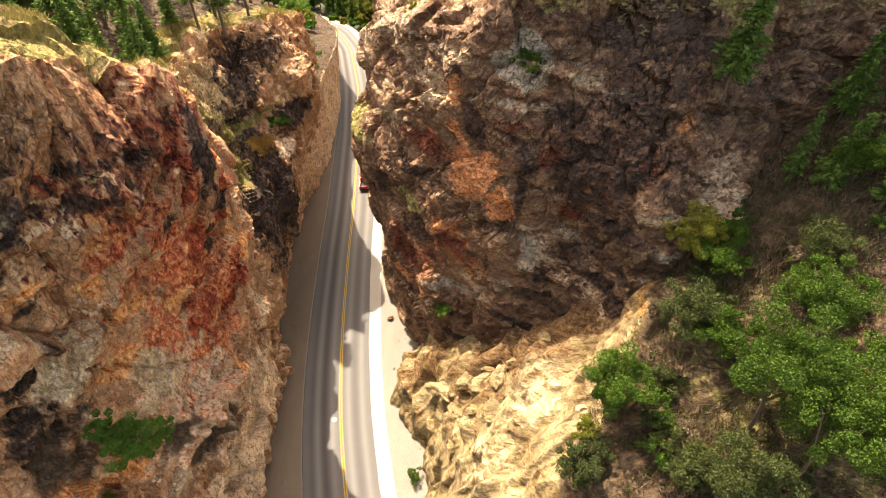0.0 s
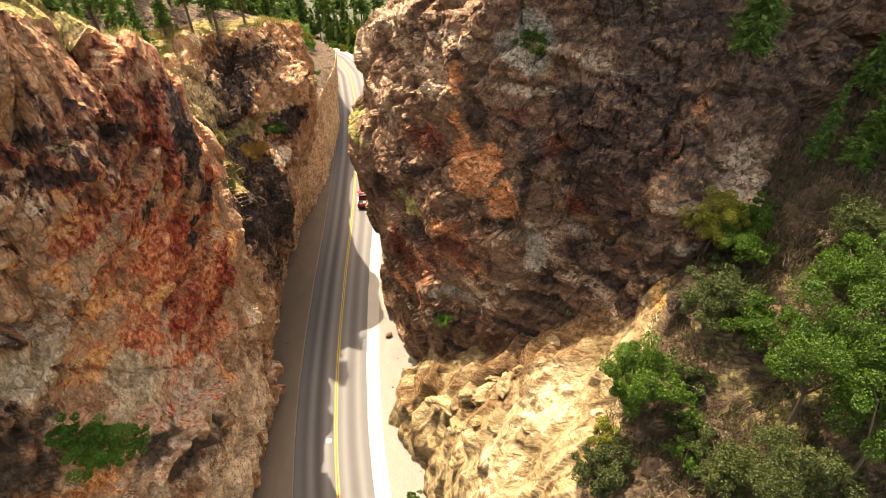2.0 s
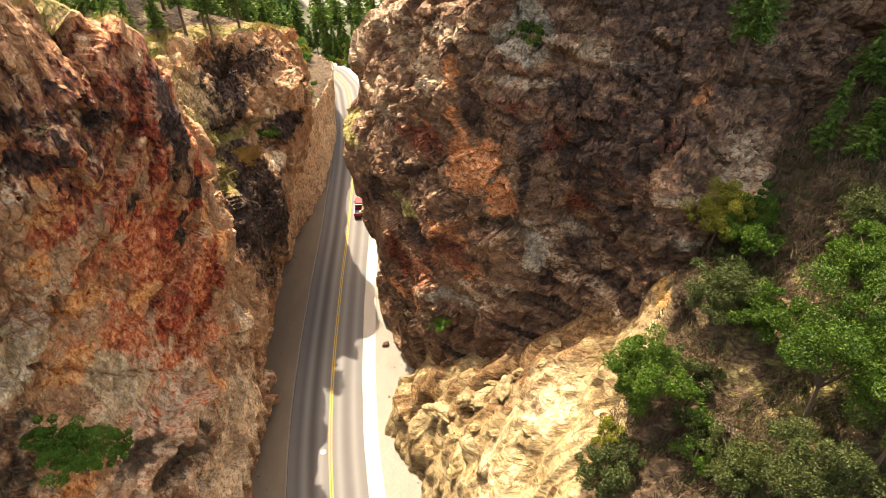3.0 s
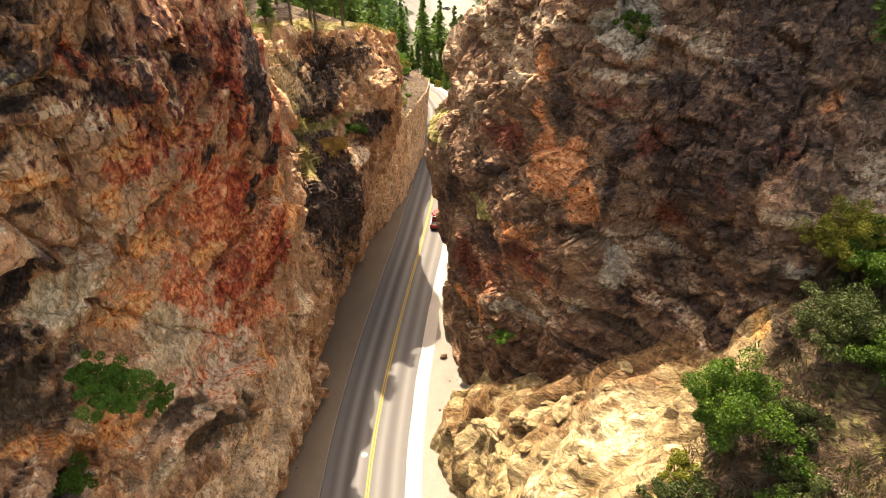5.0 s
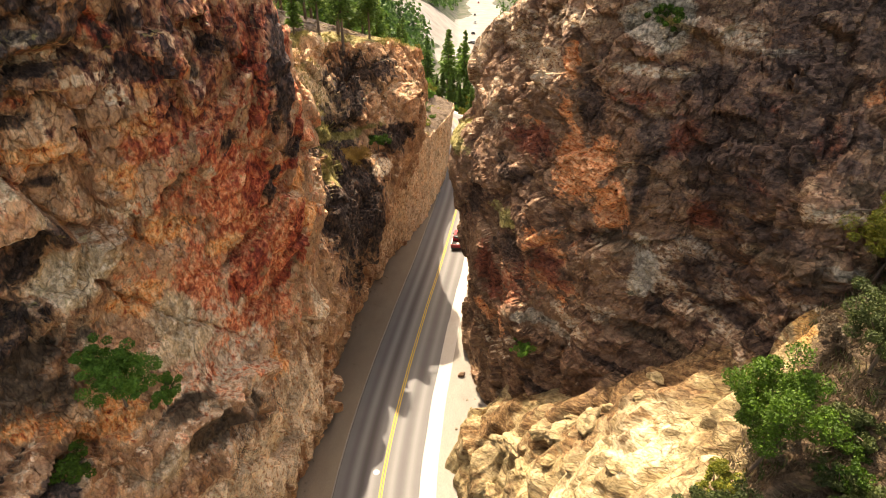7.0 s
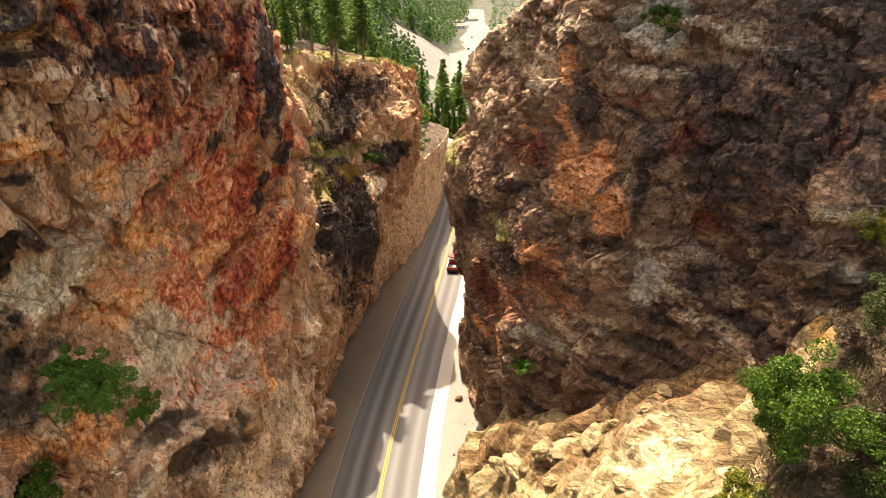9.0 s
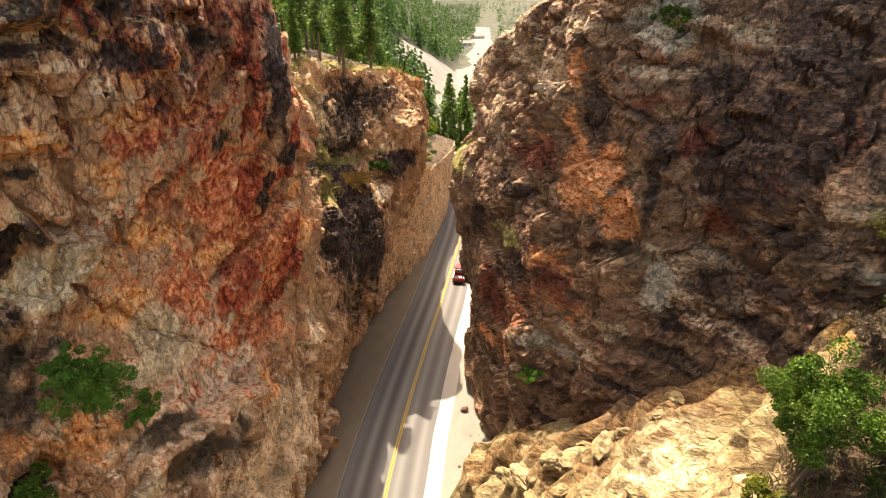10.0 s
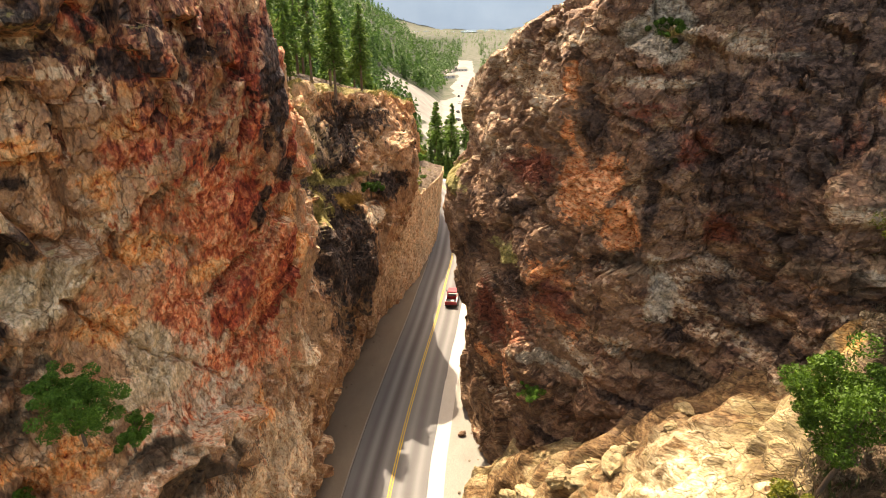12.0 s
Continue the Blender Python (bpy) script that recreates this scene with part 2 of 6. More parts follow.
def plain_material(name, dark, light, scale=3.0, rough=0.9, bump=0.3, dist=0.05, stretch=(1, 1, 1), fine=30.0):
    m, nt, b = nodes_of(name, rough)
    v = place_vector(nt, (0, 0, 0), stretch)
    n1, n2 = noise_node(nt, scale, 5, 0.6, v), noise_node(nt, fine, 3, 0.6, v)
    col = mixed(nt, n1, dark, light)
    col = mixed(nt, 0.35, col, ramp(nt, n2, (0.3, (0.55,) * 3), (0.7, (1.35,) * 3)), "MULTIPLY")
    nt.links.new(col, b.inputs["Base Color"])
    bumped(nt, b, n2, bump, dist)
    return m


def leaf_material(name, dark, light, shine=0.55):
    """Leaves: each one a shade of its own, with light passing through."""
    m, nt, b = nodes_of(name, shine)
    geo = nt.nodes.new("ShaderNodeNewGeometry")
    info = nt.nodes.new("ShaderNodeObjectInfo")
    f = math_node(nt, "ADD", math_node(nt, "MULTIPLY", geo.outputs["Random Per Island"], 0.75), math_node(nt, "MULTIPLY", info.outputs["Random"], 0.25))
    col = mixed(nt, f, dark, light)
    nt.links.new(col, b.inputs["Base Color"])
    tr = nt.nodes.new("ShaderNodeBsdfTranslucent")
    nt.links.new(col, tr.inputs["Color"])
    mx = nt.nodes.new("ShaderNodeMixShader")
    mx.inputs[0].default_value = 0.35
    nt.links.new(b.outputs[0], mx.inputs[1])
    nt.links.new(tr.outputs[0], mx.inputs[2])
    nt.links.new(mx.outputs[0], nt.nodes["Material Output"].inputs["Surface"])
    return m


LEAVES = leaf_material("broad_leaves", (0.014, 0.045, 0.005), (0.088, 0.175, 0.015))
LEAVES_FRESH = leaf_material("fresh_leaves", (0.04, 0.12, 0.014), (0.15, 0.30, 0.04))
LEAVES_DULL = leaf_material("dull_leaves", (0.026, 0.042, 0.011), (0.085, 0.11, 0.03))
LEAVES_GOLD = leaf_material("golden_leaves", (0.07, 0.11, 0.012), (0.30, 0.27, 0.04))
NEEDLES = leaf_material("needles", (0.035, 0.085, 0.016), (0.16, 0.27, 0.05))
NEEDLES_FAR = leaf_material("far_needles", (0.034, 0.085, 0.022), (0.085, 0.165, 0.04))
DRY = leaf_material("dry_grass_blades", (0.15, 0.125, 0.035), (0.36, 0.29, 0.105))
RUST = leaf_material("rusty_leaves", (0.18, 0.09, 0.02), (0.38, 0.24, 0.06))
TWIGS = leaf_material("bare_twigs", (0.08, 0.06, 0.04), (0.22, 0.17, 0.115))
BARK = plain_material("bark", (0.07, 0.05, 0.035), (0.20, 0.15, 0.11), 6.0, 0.95, 0.6, 0.03, (1, 1, 0.25))


# ---------------------------------------------------------------- meshes
def mesh_from_arrays(name, verts, faces, mat, smooth_faces=False):
    """A mesh of equal-sided faces from arrays (n, 3) and (m, k)."""
    me = bpy.data.meshes.new(name)
    k = faces.shape[1]
    me.vertices.add(len(verts))
    me.vertices.foreach_set("co", np.ascontiguousarray(verts, dtype=np.float32).ravel())
    me.loops.add(faces.size)
    me.loops.foreach_set("vertex_index", np.ascontiguousarray(faces, dtype=np.int32).ravel())
    me.polygons.add(len(faces))
    me.polygons.foreach_set("loop_start", np.arange(0, faces.size, k, dtype=np.int32))
    me.update(calc_edges=True)
    me.polygons.foreach_set("use_smooth", np.full(len(faces), smooth_faces))
    me.materials.append(mat)
    return me


def grid_faces(nu, nv):
    i = np.arange(nu - 1)[:, None] * nv + np.arange(nv - 1)[None, :]
    i = i.ravel()
    return np.stack([i, i + nv, i + nv + 1, i + 1], 1)


def grid_normals(g):
    du, dv = np.gradient(g, axis=0), np.gradient(g, axis=1)
    n = np.cross(du, dv)
    return n / np.maximum(np.linalg.norm(n, axis=2, keepdims=True), 1e-9)


def softened(d, passes=1):
    """Heights over a sheet with their sharpest steps worn down."""
    for _ in range(passes):
        d = np.pad(d, 1, mode="edge")
        d = (d[:-2, 1:-1] + d[2:, 1:-1] + 2 * d[1:-1, 1:-1]) / 4
        d = np.pad(d, ((0, 0), (1, 1)), mode="edge")
        d = (d[:, :-2] + d[:, 2:] + 2 * d[:, 1:-1]) / 4
    return d


def weights(me, name, values):
    a = me.attributes.new(name, "FLOAT_COLOR", "POINT")
    a.data.foreach_set("color", np.ascontiguousarray(values, dtype=np.float32).ravel())


class StainsAndShading:
    """Weights of minerals and cover over a sheet of places, some of them painted light or shade."""

    def __init__(self, p, seed):
        self.p = p
        self.warp = np.stack([fbm(p / 3.5, seed + k, 4) for k in (0, 10, 20)], 1) * 1.0
        self.mineral = np.zeros((len(p), 4))
        self.cover = np.zeros((len(p), 4))

    def add(self, kind, centre, radii, strength=1.0):
        layer, col = {"iron": (self.mineral, 0), "black": (self.mineral, 1), "pale": (self.mineral, 2),
                      "turf": (self.cover, 0), "soil": (self.cover, 1), "orange": (self.cover, 2),
                      "grey": (self.mineral, 3), "crimson": (self.cover, 3)}[kind]
        d = (self.p + self.warp * np.minimum(np.array(radii), 4) * 0.42 - np.array(centre)) / np.array(radii)
        w = strength * np.clip(1.42 - np.linalg.norm(d, axis=1), 0, 1)
        layer[:, col] = np.maximum(layer[:, col], w)

    def put(self, me):
        weights(me, "mineral", self.mineral)
        weights(me, "cover", self.cover)


def part(name, data, mat, parent=None, label=""):
    """One mesh object, from a bmesh or a mesh, under a thing or a part."""
    if isinstance(data, bmesh.types.BMesh):
        me = bpy.data.meshes.new(name)
        data.to_mesh(me)
        data.free()
        data = me
    if mat is not None and not data.materials:
        data.materials.append(mat)
    ob = new(name, data)
    if parent is not None:
        ob.parent = parent
    return tagged(ob, label)


# ---------------------------------------------------------------- courses of road and ground
ROAD_Y = (-60, 0, 18, 26, 34, 42, 51, 64, 77, 90, 103, 123, 147, 160, 172, 186, 205)
ROAD_X = (10, -4, -8.7, -10.7, -12.3, -13.4, -14.3, -15.3, -16.0, -17.0, -18.0, -20.4, -25.2, -31, -46, -72, -110)


def road_x(y):
    w = 3.0
    return (np.interp(y - w, ROAD_Y, ROAD_X) + 2 * np.interp(y, ROAD_Y, ROAD_X) + np.interp(y + w, ROAD_Y, ROAD_X)) / 4


def road_z(y):
    return 0.035 * (62 - y) * (y < 62) + -0.012 * (y - 62) * (y >= 62)


# ---------------------------------------------------------------- the two cliffs and the spur
def left_cliff():
    levels = (0, 10, 17, 22, 28, 35, 42, 50)
    rows = []

    def section(y, top, *xs):
        rows.append((y, top, xs))

    section(-30, 56, -20, -22, -24, -26, -28, -30, -31, -32)
    section(6, 54, -19.6, -21.4, -22, -23, -25.5, -27, -27.5, -28)
    section(14, 53, -20.3, -20.5, -20.3, -21, -25, -26, -25.5, -25)
    section(20, 50.8, -20.6, -20, -19, -19.8, -24.5, -23.3, -22.5, -21.8)
    section(25, 50.2, -19.5, -18, -17.7, -21.5, -22, -20.7, -19.8, -19.5)
    section(30, 48.2, -19.7, -19.1, -19.0, -19.5, -19.2, -18.8, -18.6, -19.5)
    section(33.6, 43.8, -19.9, -19.6, -19.6, -18.9, -17.3, -17.1, -17.2, -18.6)
    section(37, 42.1, -20.3, -19.6, -19.8, -19.3, -17.0, -17.5, -18.4, -19.8)
    section(38.8, 41.4, -20.9, -19.8, -20, -19.8, -18.0, -18.6, -19.2, -21)
    section(40.5, 40.6, -21.4, -20.1, -20.4, -20.2, -20.4, -22, -23.8, -26)
    section(46, 38.6, -23.2, -20.9, -20.2, -20.7, -21.8, -24, -26.1, -29)
    section(54, 37, -24.6, -22, -19.7, -20.6, -23.8, -27, -29.4, -32)
    section(62, 36.5, -25.2, -22.6, -19.8, -19.4, -22.6, -27, -30, -33)
    section(64.5, 36.5, -25.2, -22.6, -20.0, -18.8, -20.5, -25.2, -28.5, -32)
    section(68, 36, -25.2, -22.6, -19.8, -17.6, -17.4, -22.0, -27, -30)
    section(72, 35.2, -25.0, -22.8, -20.4, -18.4, -17.6, -20.4, -26, -29)
    section(76.5, 33.6, -24.8, -23.0, -21.2, -19.7, -18.4, -19.4, -24, -27)
    section(79.5, 23.5, -24.0, -22.6, -21.4, -20.4, -20.0, -21, -24, -27)
    section(84, 19.5, -23.2, -22.4, -21.8, -21.2, -21.0, -22, -24, -27)
    section(93, 16, -22.6, -22.2, -21.8, -22.0, -22.6, -23, -25, -27)
    section(112, 14.5, -23.2, -22.4, -22.0, -22.4, -24, -25, -26, -27)
    section(125, 13, -25.4, -24.4, -24.0, -25, -27, -28, -29, -30)
    section(140, 10, -30, -30, -30.5, -31, -32, -33, -34, -35)
    section(160, 5, -46, -45, -46, -47, -48, -49, -50, -51)
    sy = np.array([r[0] for r in rows], float)
    y = np.concatenate([np.arange(-30, 10, 0.6), np.arange(10, 42, 0.125), np.arange(42, 80, 0.2), np.arange(80, 160.1, 0.5)])
    top = soft_interp(y, sy, [r[1] for r in rows])
    table = np.stack([soft_interp(y, sy, [r[2][k] for r in rows]) for k in range(len(levels))], 1)
    v = np.linspace(0, 1, 300)
    z = -1.5 + (top[:, None] + 1.5) * v[None, :]
    x = np.stack([np.interp(z[i] - 0.5, levels, table[i]) + np.interp(z[i] + 0.5, levels, table[i]) for i in range(len(y))]) / 2
    wall = np.stack([x, np.repeat(y[:, None], len(v), 1), z], 2)
    u = np.concatenate([np.linspace(0.15, 10, 56), np.linspace(10.6, 40, 40), np.linspace(42, 130, 24)])
    rise = np.interp(y, (0, 30, 38, 55, 70, 100, 160), (0.22, 0.16, 0.02, 0.16, 0.2, 0.3, 0.3))
    px = x[:, -1][:, None] - u[None, :]
    pz = top[:, None] + rise[:, None] * u[None, :] + 0.45 * np.maximum(u - 22, 0)[None, :]
    # a grassy bank behind the corner of the brow
    pz = pz + np.interp(y, (24, 33, 37, 44, 50), (0, 0.8, 0.6, 0.3, 0))[:, None] * 5 * (1 - np.exp(-u / 5))[None, :]
    plateau = np.stack([px, np.repeat(y[:, None], len(u), 1), pz], 2)
    g = np.concatenate([wall, plateau], 1)
    n = -grid_normals(g)
    if n[len(y) // 2, 100, 0] < 0:
        n = -n
    p = g.reshape(-1, 3)
    steep = np.concatenate([np.ones(len(v)), np.interp(u, (0, 1.5, 6, 12), (1, 0.6, 0.25, 0.12))])
    near = np.interp(y, (80, 110), (1, 0.6))
    q = turned(p, "X", 14, (1, 1, 1.45))
    qw = q + 0.35 * np.stack([fbm(q / 2.5, 60 + k, 3) for k in range(3)], 1)
    d = 0.15 + 0.5 * fbm(p / np.array((9, 9, 13)), 3, 3)
    d += 1.25 * fractured(qw / 5.6, 21, 1.5, 0.25) + 0.55 * fractured(qw / 2.4, 22, 1.8) + 0.17 * fractured(qw / 1.0, 23, 1.8, 0.6) + 0.05 * fractured(qw / 0.45, 24, 1.6, 0.6)
    # the tan wall of the passage is split into upright flakes
    flakes = 0.5 * fractured(turned(p, "X", -18, (0.9, 0.9, 4.5)), 31) + 0.22 * fractured(turned(p, "X", -18, (0.4, 0.4, 1.8)), 32)
    pass_w = smooth(66, 74, p[:, 1])
    d = d * (1 - 0.75 * pass_w) + flakes * pass_w
    # a smoother bay under the red face, with one long slanting crack, above a dusty ledge
    bay = np.clip(1.3 - np.hypot((p[:, 1] - 24.5) / 4.6, (p[:, 2] - 25.5) / 5.5), 0, 1)
    d *= 1 - 0.62 * np.minimum(bay * 2.2, 1)
    a, b = np.array((20.6, 31.6)), np.array((28.2, 21.6))
    w = p[:, 1:] + 0.35 * np.stack([fbm(p / 1.3, 171, 3), fbm(p / 1.3, 181, 3)], 1)
    k = np.clip(((w - a) @ (b - a)) / ((b - a) @ (b - a)), 0, 1)
    d -= 0.55 * np.clip(1 - np.linalg.norm(w - a - k[:, None] * (b - a), axis=1) / 0.16, 0, 1)
    # a pale shelf with a hollow under it, high on the near end
    shelf = smooth(22.5, 20.5, p[:, 1]) * smooth(8, 12, p[:, 1])
    lift = p[:, 2] - 43.3 - 0.12 * (p[:, 1] - 18) - 0.4 * fbm(p / 2.2, 191, 3)
    d += shelf * (0.9 * np.clip(1 - np.abs(lift - 0.35) / 0.6, 0, 1) - 1.1 * np.clip(1 - np.abs(lift + 0.7) / 0.8, 0, 1))
    # the dusty shelf under the smooth bay
    shelf = smooth(18.5, 21, p[:, 1]) * smooth(31, 28, p[:, 1])
    lift = p[:, 2] - 20.2 + 0.25 * (p[:, 1] - 25) - 0.4 * fbm(p / 2.0, 195, 3)
    d += shelf * (1.2 * np.clip(1 - np.abs(lift + 0.3) / 0.8, 0, 1) - 0.45 * np.clip(1 - np.abs(lift + 2.3) / 1.5, 0, 1))
    # a dark hollow beside the smooth bay
    hollow = np.hypot((w[:, 0] - 17.6) / 2.6, (w[:, 1] - 33.2) / 2.3)
    d -= 1.7 * smooth(1.05, 0.8, hollow)
    d = d.reshape(g.shape[:2]) * steep[None, :] * near[:, None]
    g = g + n * d[:, :, None]
    p = g.reshape(-1, 3)
    me = mesh_from_arrays("cliff_left", p, grid_faces(*g.shape[:2]), RED_ROCK)
    s = StainsAndShading(p, 5)
    flat = np.abs(grid_normals(g)[:, :, 2]).reshape(-1)
    s.add("iron", (-18, 29, 34), (8, 11, 16), 0.45)
    s.add("iron", (-20, 28, 23), (7, 9, 8), 0.4)
    # pale tan rock, painted lighter still for sunlight bounced off the road
    s.add("pale", (-20.5, 26.5, 22), (5, 8, 7), 0.6)
    s.add("pale", (-19.5, 28, 10), (6, 11, 9), 0.85)
    s.add("black", (-22, 19, 46.5), (6, 7, 6), 0.62)
    s.add("crimson", (-19, 29, 41.5), (8, 9, 7), 0.52)
    s.add("black", (-20, 26, 43.5), (8, 9, 5.5), 0.42)
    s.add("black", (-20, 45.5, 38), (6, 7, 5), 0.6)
    # black and soil laid on to paint the dimness of the near hollow
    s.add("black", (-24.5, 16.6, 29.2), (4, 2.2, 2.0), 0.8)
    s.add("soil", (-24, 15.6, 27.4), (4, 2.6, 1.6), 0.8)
    # bands, blotches and ledges of the near face and the recess
    # black also paints shade: under the high shelf, in the hollow, below the overhang
    for cx, cy, cz, wide, tall, weight in (
            (-17.7, 32.2, 39.6, 1.5, 4.8, 1.2), (-17.5, 32.9, 34.9, 2.2, 0.8, 1.0), (-17.6, 31.3, 33.0, 0.6, 1.0, 1.1), (-22.4, 20.2, 42.6, 1.5, 0.3, 1.0), (-22.9, 19.5, 40.6, 0.9, 0.5, 0.8), (-21.9, 20.8, 37.0, 0.7, 0.5, 1.0),
            (-24.6, 18.9, 34.1, 2.0, 1.7, 1.0), (-24.5, 17.5, 30.9, 1.6, 1.0, 0.75), (-21.0, 24.2, 41.9, 0.6, 0.7, 0.9), (-19.6, 28.0, 42.7, 1.3, 0.9, 0.75), (-19.9, 26.5, 41.9, 0.8, 1.0, 0.8), (-19.8, 46.0, 23.1, 4.6, 3.7, 0.9),
            (-23.8, 65.3, 33.5, 3.4, 2.7, 0.75), (-19.6, 64.9, 26.0, 3.0, 1.4, 1.15), (-22.2, 13.5, 23.7, 2.1, 0.8, 0.7), (-22.1, 21.8, 44.4, 1.6, 0.7, 0.7), (-21.2, 22.0, 39.8, 0.7, 0.6, 0.7), (-21.2, 24.3, 44.4, 0.5, 0.7, 0.8),
            (-19.6, 28.1, 37.4, 0.7, 1.0, 0.7)):
        s.add("black", (cx, cy, cz), (4, wide, tall), weight)
    for cx, cy, cz, wide, tall, weight in (
            (-19.4, 28.9, 31.4, 3.4, 4.5, 0.95), (-18.7, 31.3, 28.4, 1.8, 4.8, 1.1), (-20.4, 24.4, 42.1, 0.7, 0.8, 1.1), (-22.2, 23.1, 44.3, 1.0, 1.0, 1.0), (-18.6, 29.9, 42.9, 0.6, 1.7, 1.1), (-16.8, 34.0, 39.9, 2.3, 1.6, 1.0),
            (-19.2, 29.7, 22.9, 2.2, 1.8, 0.95), (-21.2, 26.0, 28.0, 2.2, 2.5, 0.75), (-20.0, 25.4, 34.5, 2.0, 1.8, 0.7), (-20.2, 24.5, 38.2, 1.7, 1.2, 0.9), (-22.6, 19.3, 41.4, 0.9, 0.3, 0.8)):
        s.add("iron", (cx, cy, cz), (4, wide, tall), weight)
    for cx, cy, cz, wide, tall, weight in (
            (-17.7, 29.8, 41.4, 0.4, 2.6, 1.2), (-18.3, 32.1, 33.8, 2.5, 0.4, 1.0), (-18.2, 32.7, 28.2, 0.9, 3.6, 1.1), (-17.1, 34.5, 35.8, 1.2, 1.7, 0.9), (-18.9, 30.3, 37.8, 0.6, 1.5, 1.0), (-18.0, 30.0, 33.1, 0.8, 2.0, 1.0),
            (-20.9, 24.4, 41.7, 0.5, 0.5, 1.0), (-20.4, 28.3, 25.7, 0.8, 1.4, 0.8), (-21.5, 23.5, 43.7, 0.5, 1.0, 0.9), (-19.3, 29.2, 27.2, 0.7, 2.6, 0.8)):
        s.add("crimson", (cx, cy, cz), (4, wide, tall), weight)
    for cx, cy, cz, wide, tall, weight in (
            (-17.1, 34.4, 31.3, 1.7, 2.2, 1.5), (-19.9, 25.9, 39.2, 2.5, 0.8, 1.1), (-22.9, 22.2, 28.4, 1.5, 1.1, 1.2), (-22.6, 20.8, 34.0, 1.0, 0.6, 1.0), (-20.5, 23.1, 36.2, 0.9, 1.3, 0.9), (-21.2, 24.6, 32.2, 1.7, 1.5, 0.9),
            (-22.8, 20.0, 38.8, 1.0, 0.5, 1.0), (-22.0, 20.8, 38.1, 1.1, 0.3, 1.1), (-22.0, 17.7, 23.8, 1.7, 1.4, 0.9), (-24.3, 14.6, 26.1, 1.2, 0.9, 1.1), (-18.8, 30.0, 18.3, 2.1, 1.9, 0.8), (-20.0, 28.0, 29.6, 1.3, 0.8, 0.8),
            (-19.7, 24.5, 40.9, 0.7, 0.6, 0.9)):
        s.add("orange", (cx, cy, cz), (4, wide, tall), weight)
    for cx, cy, cz, wide, tall, weight in (
            (-19.5, 28.4, 35.5, 1.2, 0.7, 1.3), (-21.6, 23.3, 34.5, 0.7, 0.7, 1.2), (-20.0, 27.8, 22.6, 1.9, 1.0, 1.0), (-19.0, 27.6, 21.3, 0.6, 0.4, 1.4), (-20.5, 25.7, 20.6, 4.5, 0.9, 1.6), (-22.2, 20.8, 43.0, 2.2, 0.3, 1.3),
            (-22.5, 22.7, 41.7, 1.9, 0.3, 1.1), (-19.1, 37.2, 18.7, 0.9, 2.6, 1.2), (-19.8, 28.9, 39.0, 0.3, 1.6, 1.0), (-19.6, 26.7, 41.3, 0.3, 1.2, 1.0), (-19.0, 26.9, 40.7, 0.3, 1.9, 1.0), (-19.1, 33.1, 12.1, 2.9, 3.7, 0.8),
            (-19.0, 26.8, 11.3, 4.2, 2.6, 0.75), (-20.5, 23.3, 35.4, 0.4, 0.9, 0.8), (-20.5, 23.5, 40.6, 0.5, 0.7, 0.8), (-19.9, 27.1, 43.5, 0.4, 1.0, 0.9), (-23.2, 56.8, 27.1, 2.9, 0.6, 1.2), (-27.3, 60.6, 36.7, 1.3, 1.3, 1.1),
            (-27.5, 66.2, 37.0, 4.4, 0.7, 0.8), (-23.1, 20.6, 31.6, 0.4, 0.9, 0.9)):
        s.add("pale", (cx, cy, cz), (4, wide, tall), weight)
    for cx, cy, cz, wide, tall, weight in (
            (-22.2, 20.6, 32.1, 1.6, 1.2, 1.5), (-22.2, 23.9, 26.6, 1.4, 1.4, 0.95), (-21.6, 23.6, 24.6, 2.3, 0.8, 1.2), (-22.5, 20.2, 30.9, 1.2, 0.7, 1.0), (-20.2, 18.5, 19.3, 1.3, 1.4, 0.9), (-21.3, 19.5, 44.1, 1.2, 0.3, 1.0),
            (-23.6, 19.3, 36.2, 1.1, 0.8, 0.9), (-23.1, 18.3, 38.2, 0.6, 0.7, 0.8), (-18.7, 24.1, 20.3, 1.6, 0.6, 0.8)):
        s.add("grey", (cx, cy, cz), (4, wide, tall), weight)
    for cx, cy, cz, wide, tall, weight in (
            (-19.4, 22.2, 19.7, 2.9, 1.4, 1.2), (-20.4, 21.5, 21.9, 2.0, 0.6, 1.0), (-24.4, 16.7, 28.3, 3.0, 1.0, 0.9), (-22.1, 16.8, 26.7, 1.7, 0.8, 0.8)):
        s.add("soil", (cx, cy, cz), (4, wide, tall), weight)
    for cx, cy, cz, wide, tall, weight in (
            (-23.2, 48.6, 33.3, 2.3, 1.9, 1.5), (-23.4, 52.7, 29.4, 2.2, 1.0, 1.0), (-21.1, 59.6, 27.3, 3.5, 0.5, 1.0), (-22.3, 48.4, 27.0, 2.1, 1.5, 1.0)):
        s.add("turf", (cx, cy, cz), (4, wide, tall), weight)
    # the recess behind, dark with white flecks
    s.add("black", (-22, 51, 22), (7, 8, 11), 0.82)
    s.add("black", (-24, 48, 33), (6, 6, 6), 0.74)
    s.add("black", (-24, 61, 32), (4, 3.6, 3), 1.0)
    # shade of the cave-like overhang, painted as black
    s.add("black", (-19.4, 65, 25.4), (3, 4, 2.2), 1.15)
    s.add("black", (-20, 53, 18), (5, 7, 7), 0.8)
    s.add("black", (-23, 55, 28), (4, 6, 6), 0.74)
    s.add("pale", (-24.5, 47.5, 37.5), (3, 1.4, 2.4), 1.2)
    s.add("pale", (-22.3, 56.4, 28), (2, 1.4, 1.0), 1.5)
    s.add("pale", (-19.8, 59.5, 23.1), (2, 2.0, 0.8), 1.6)
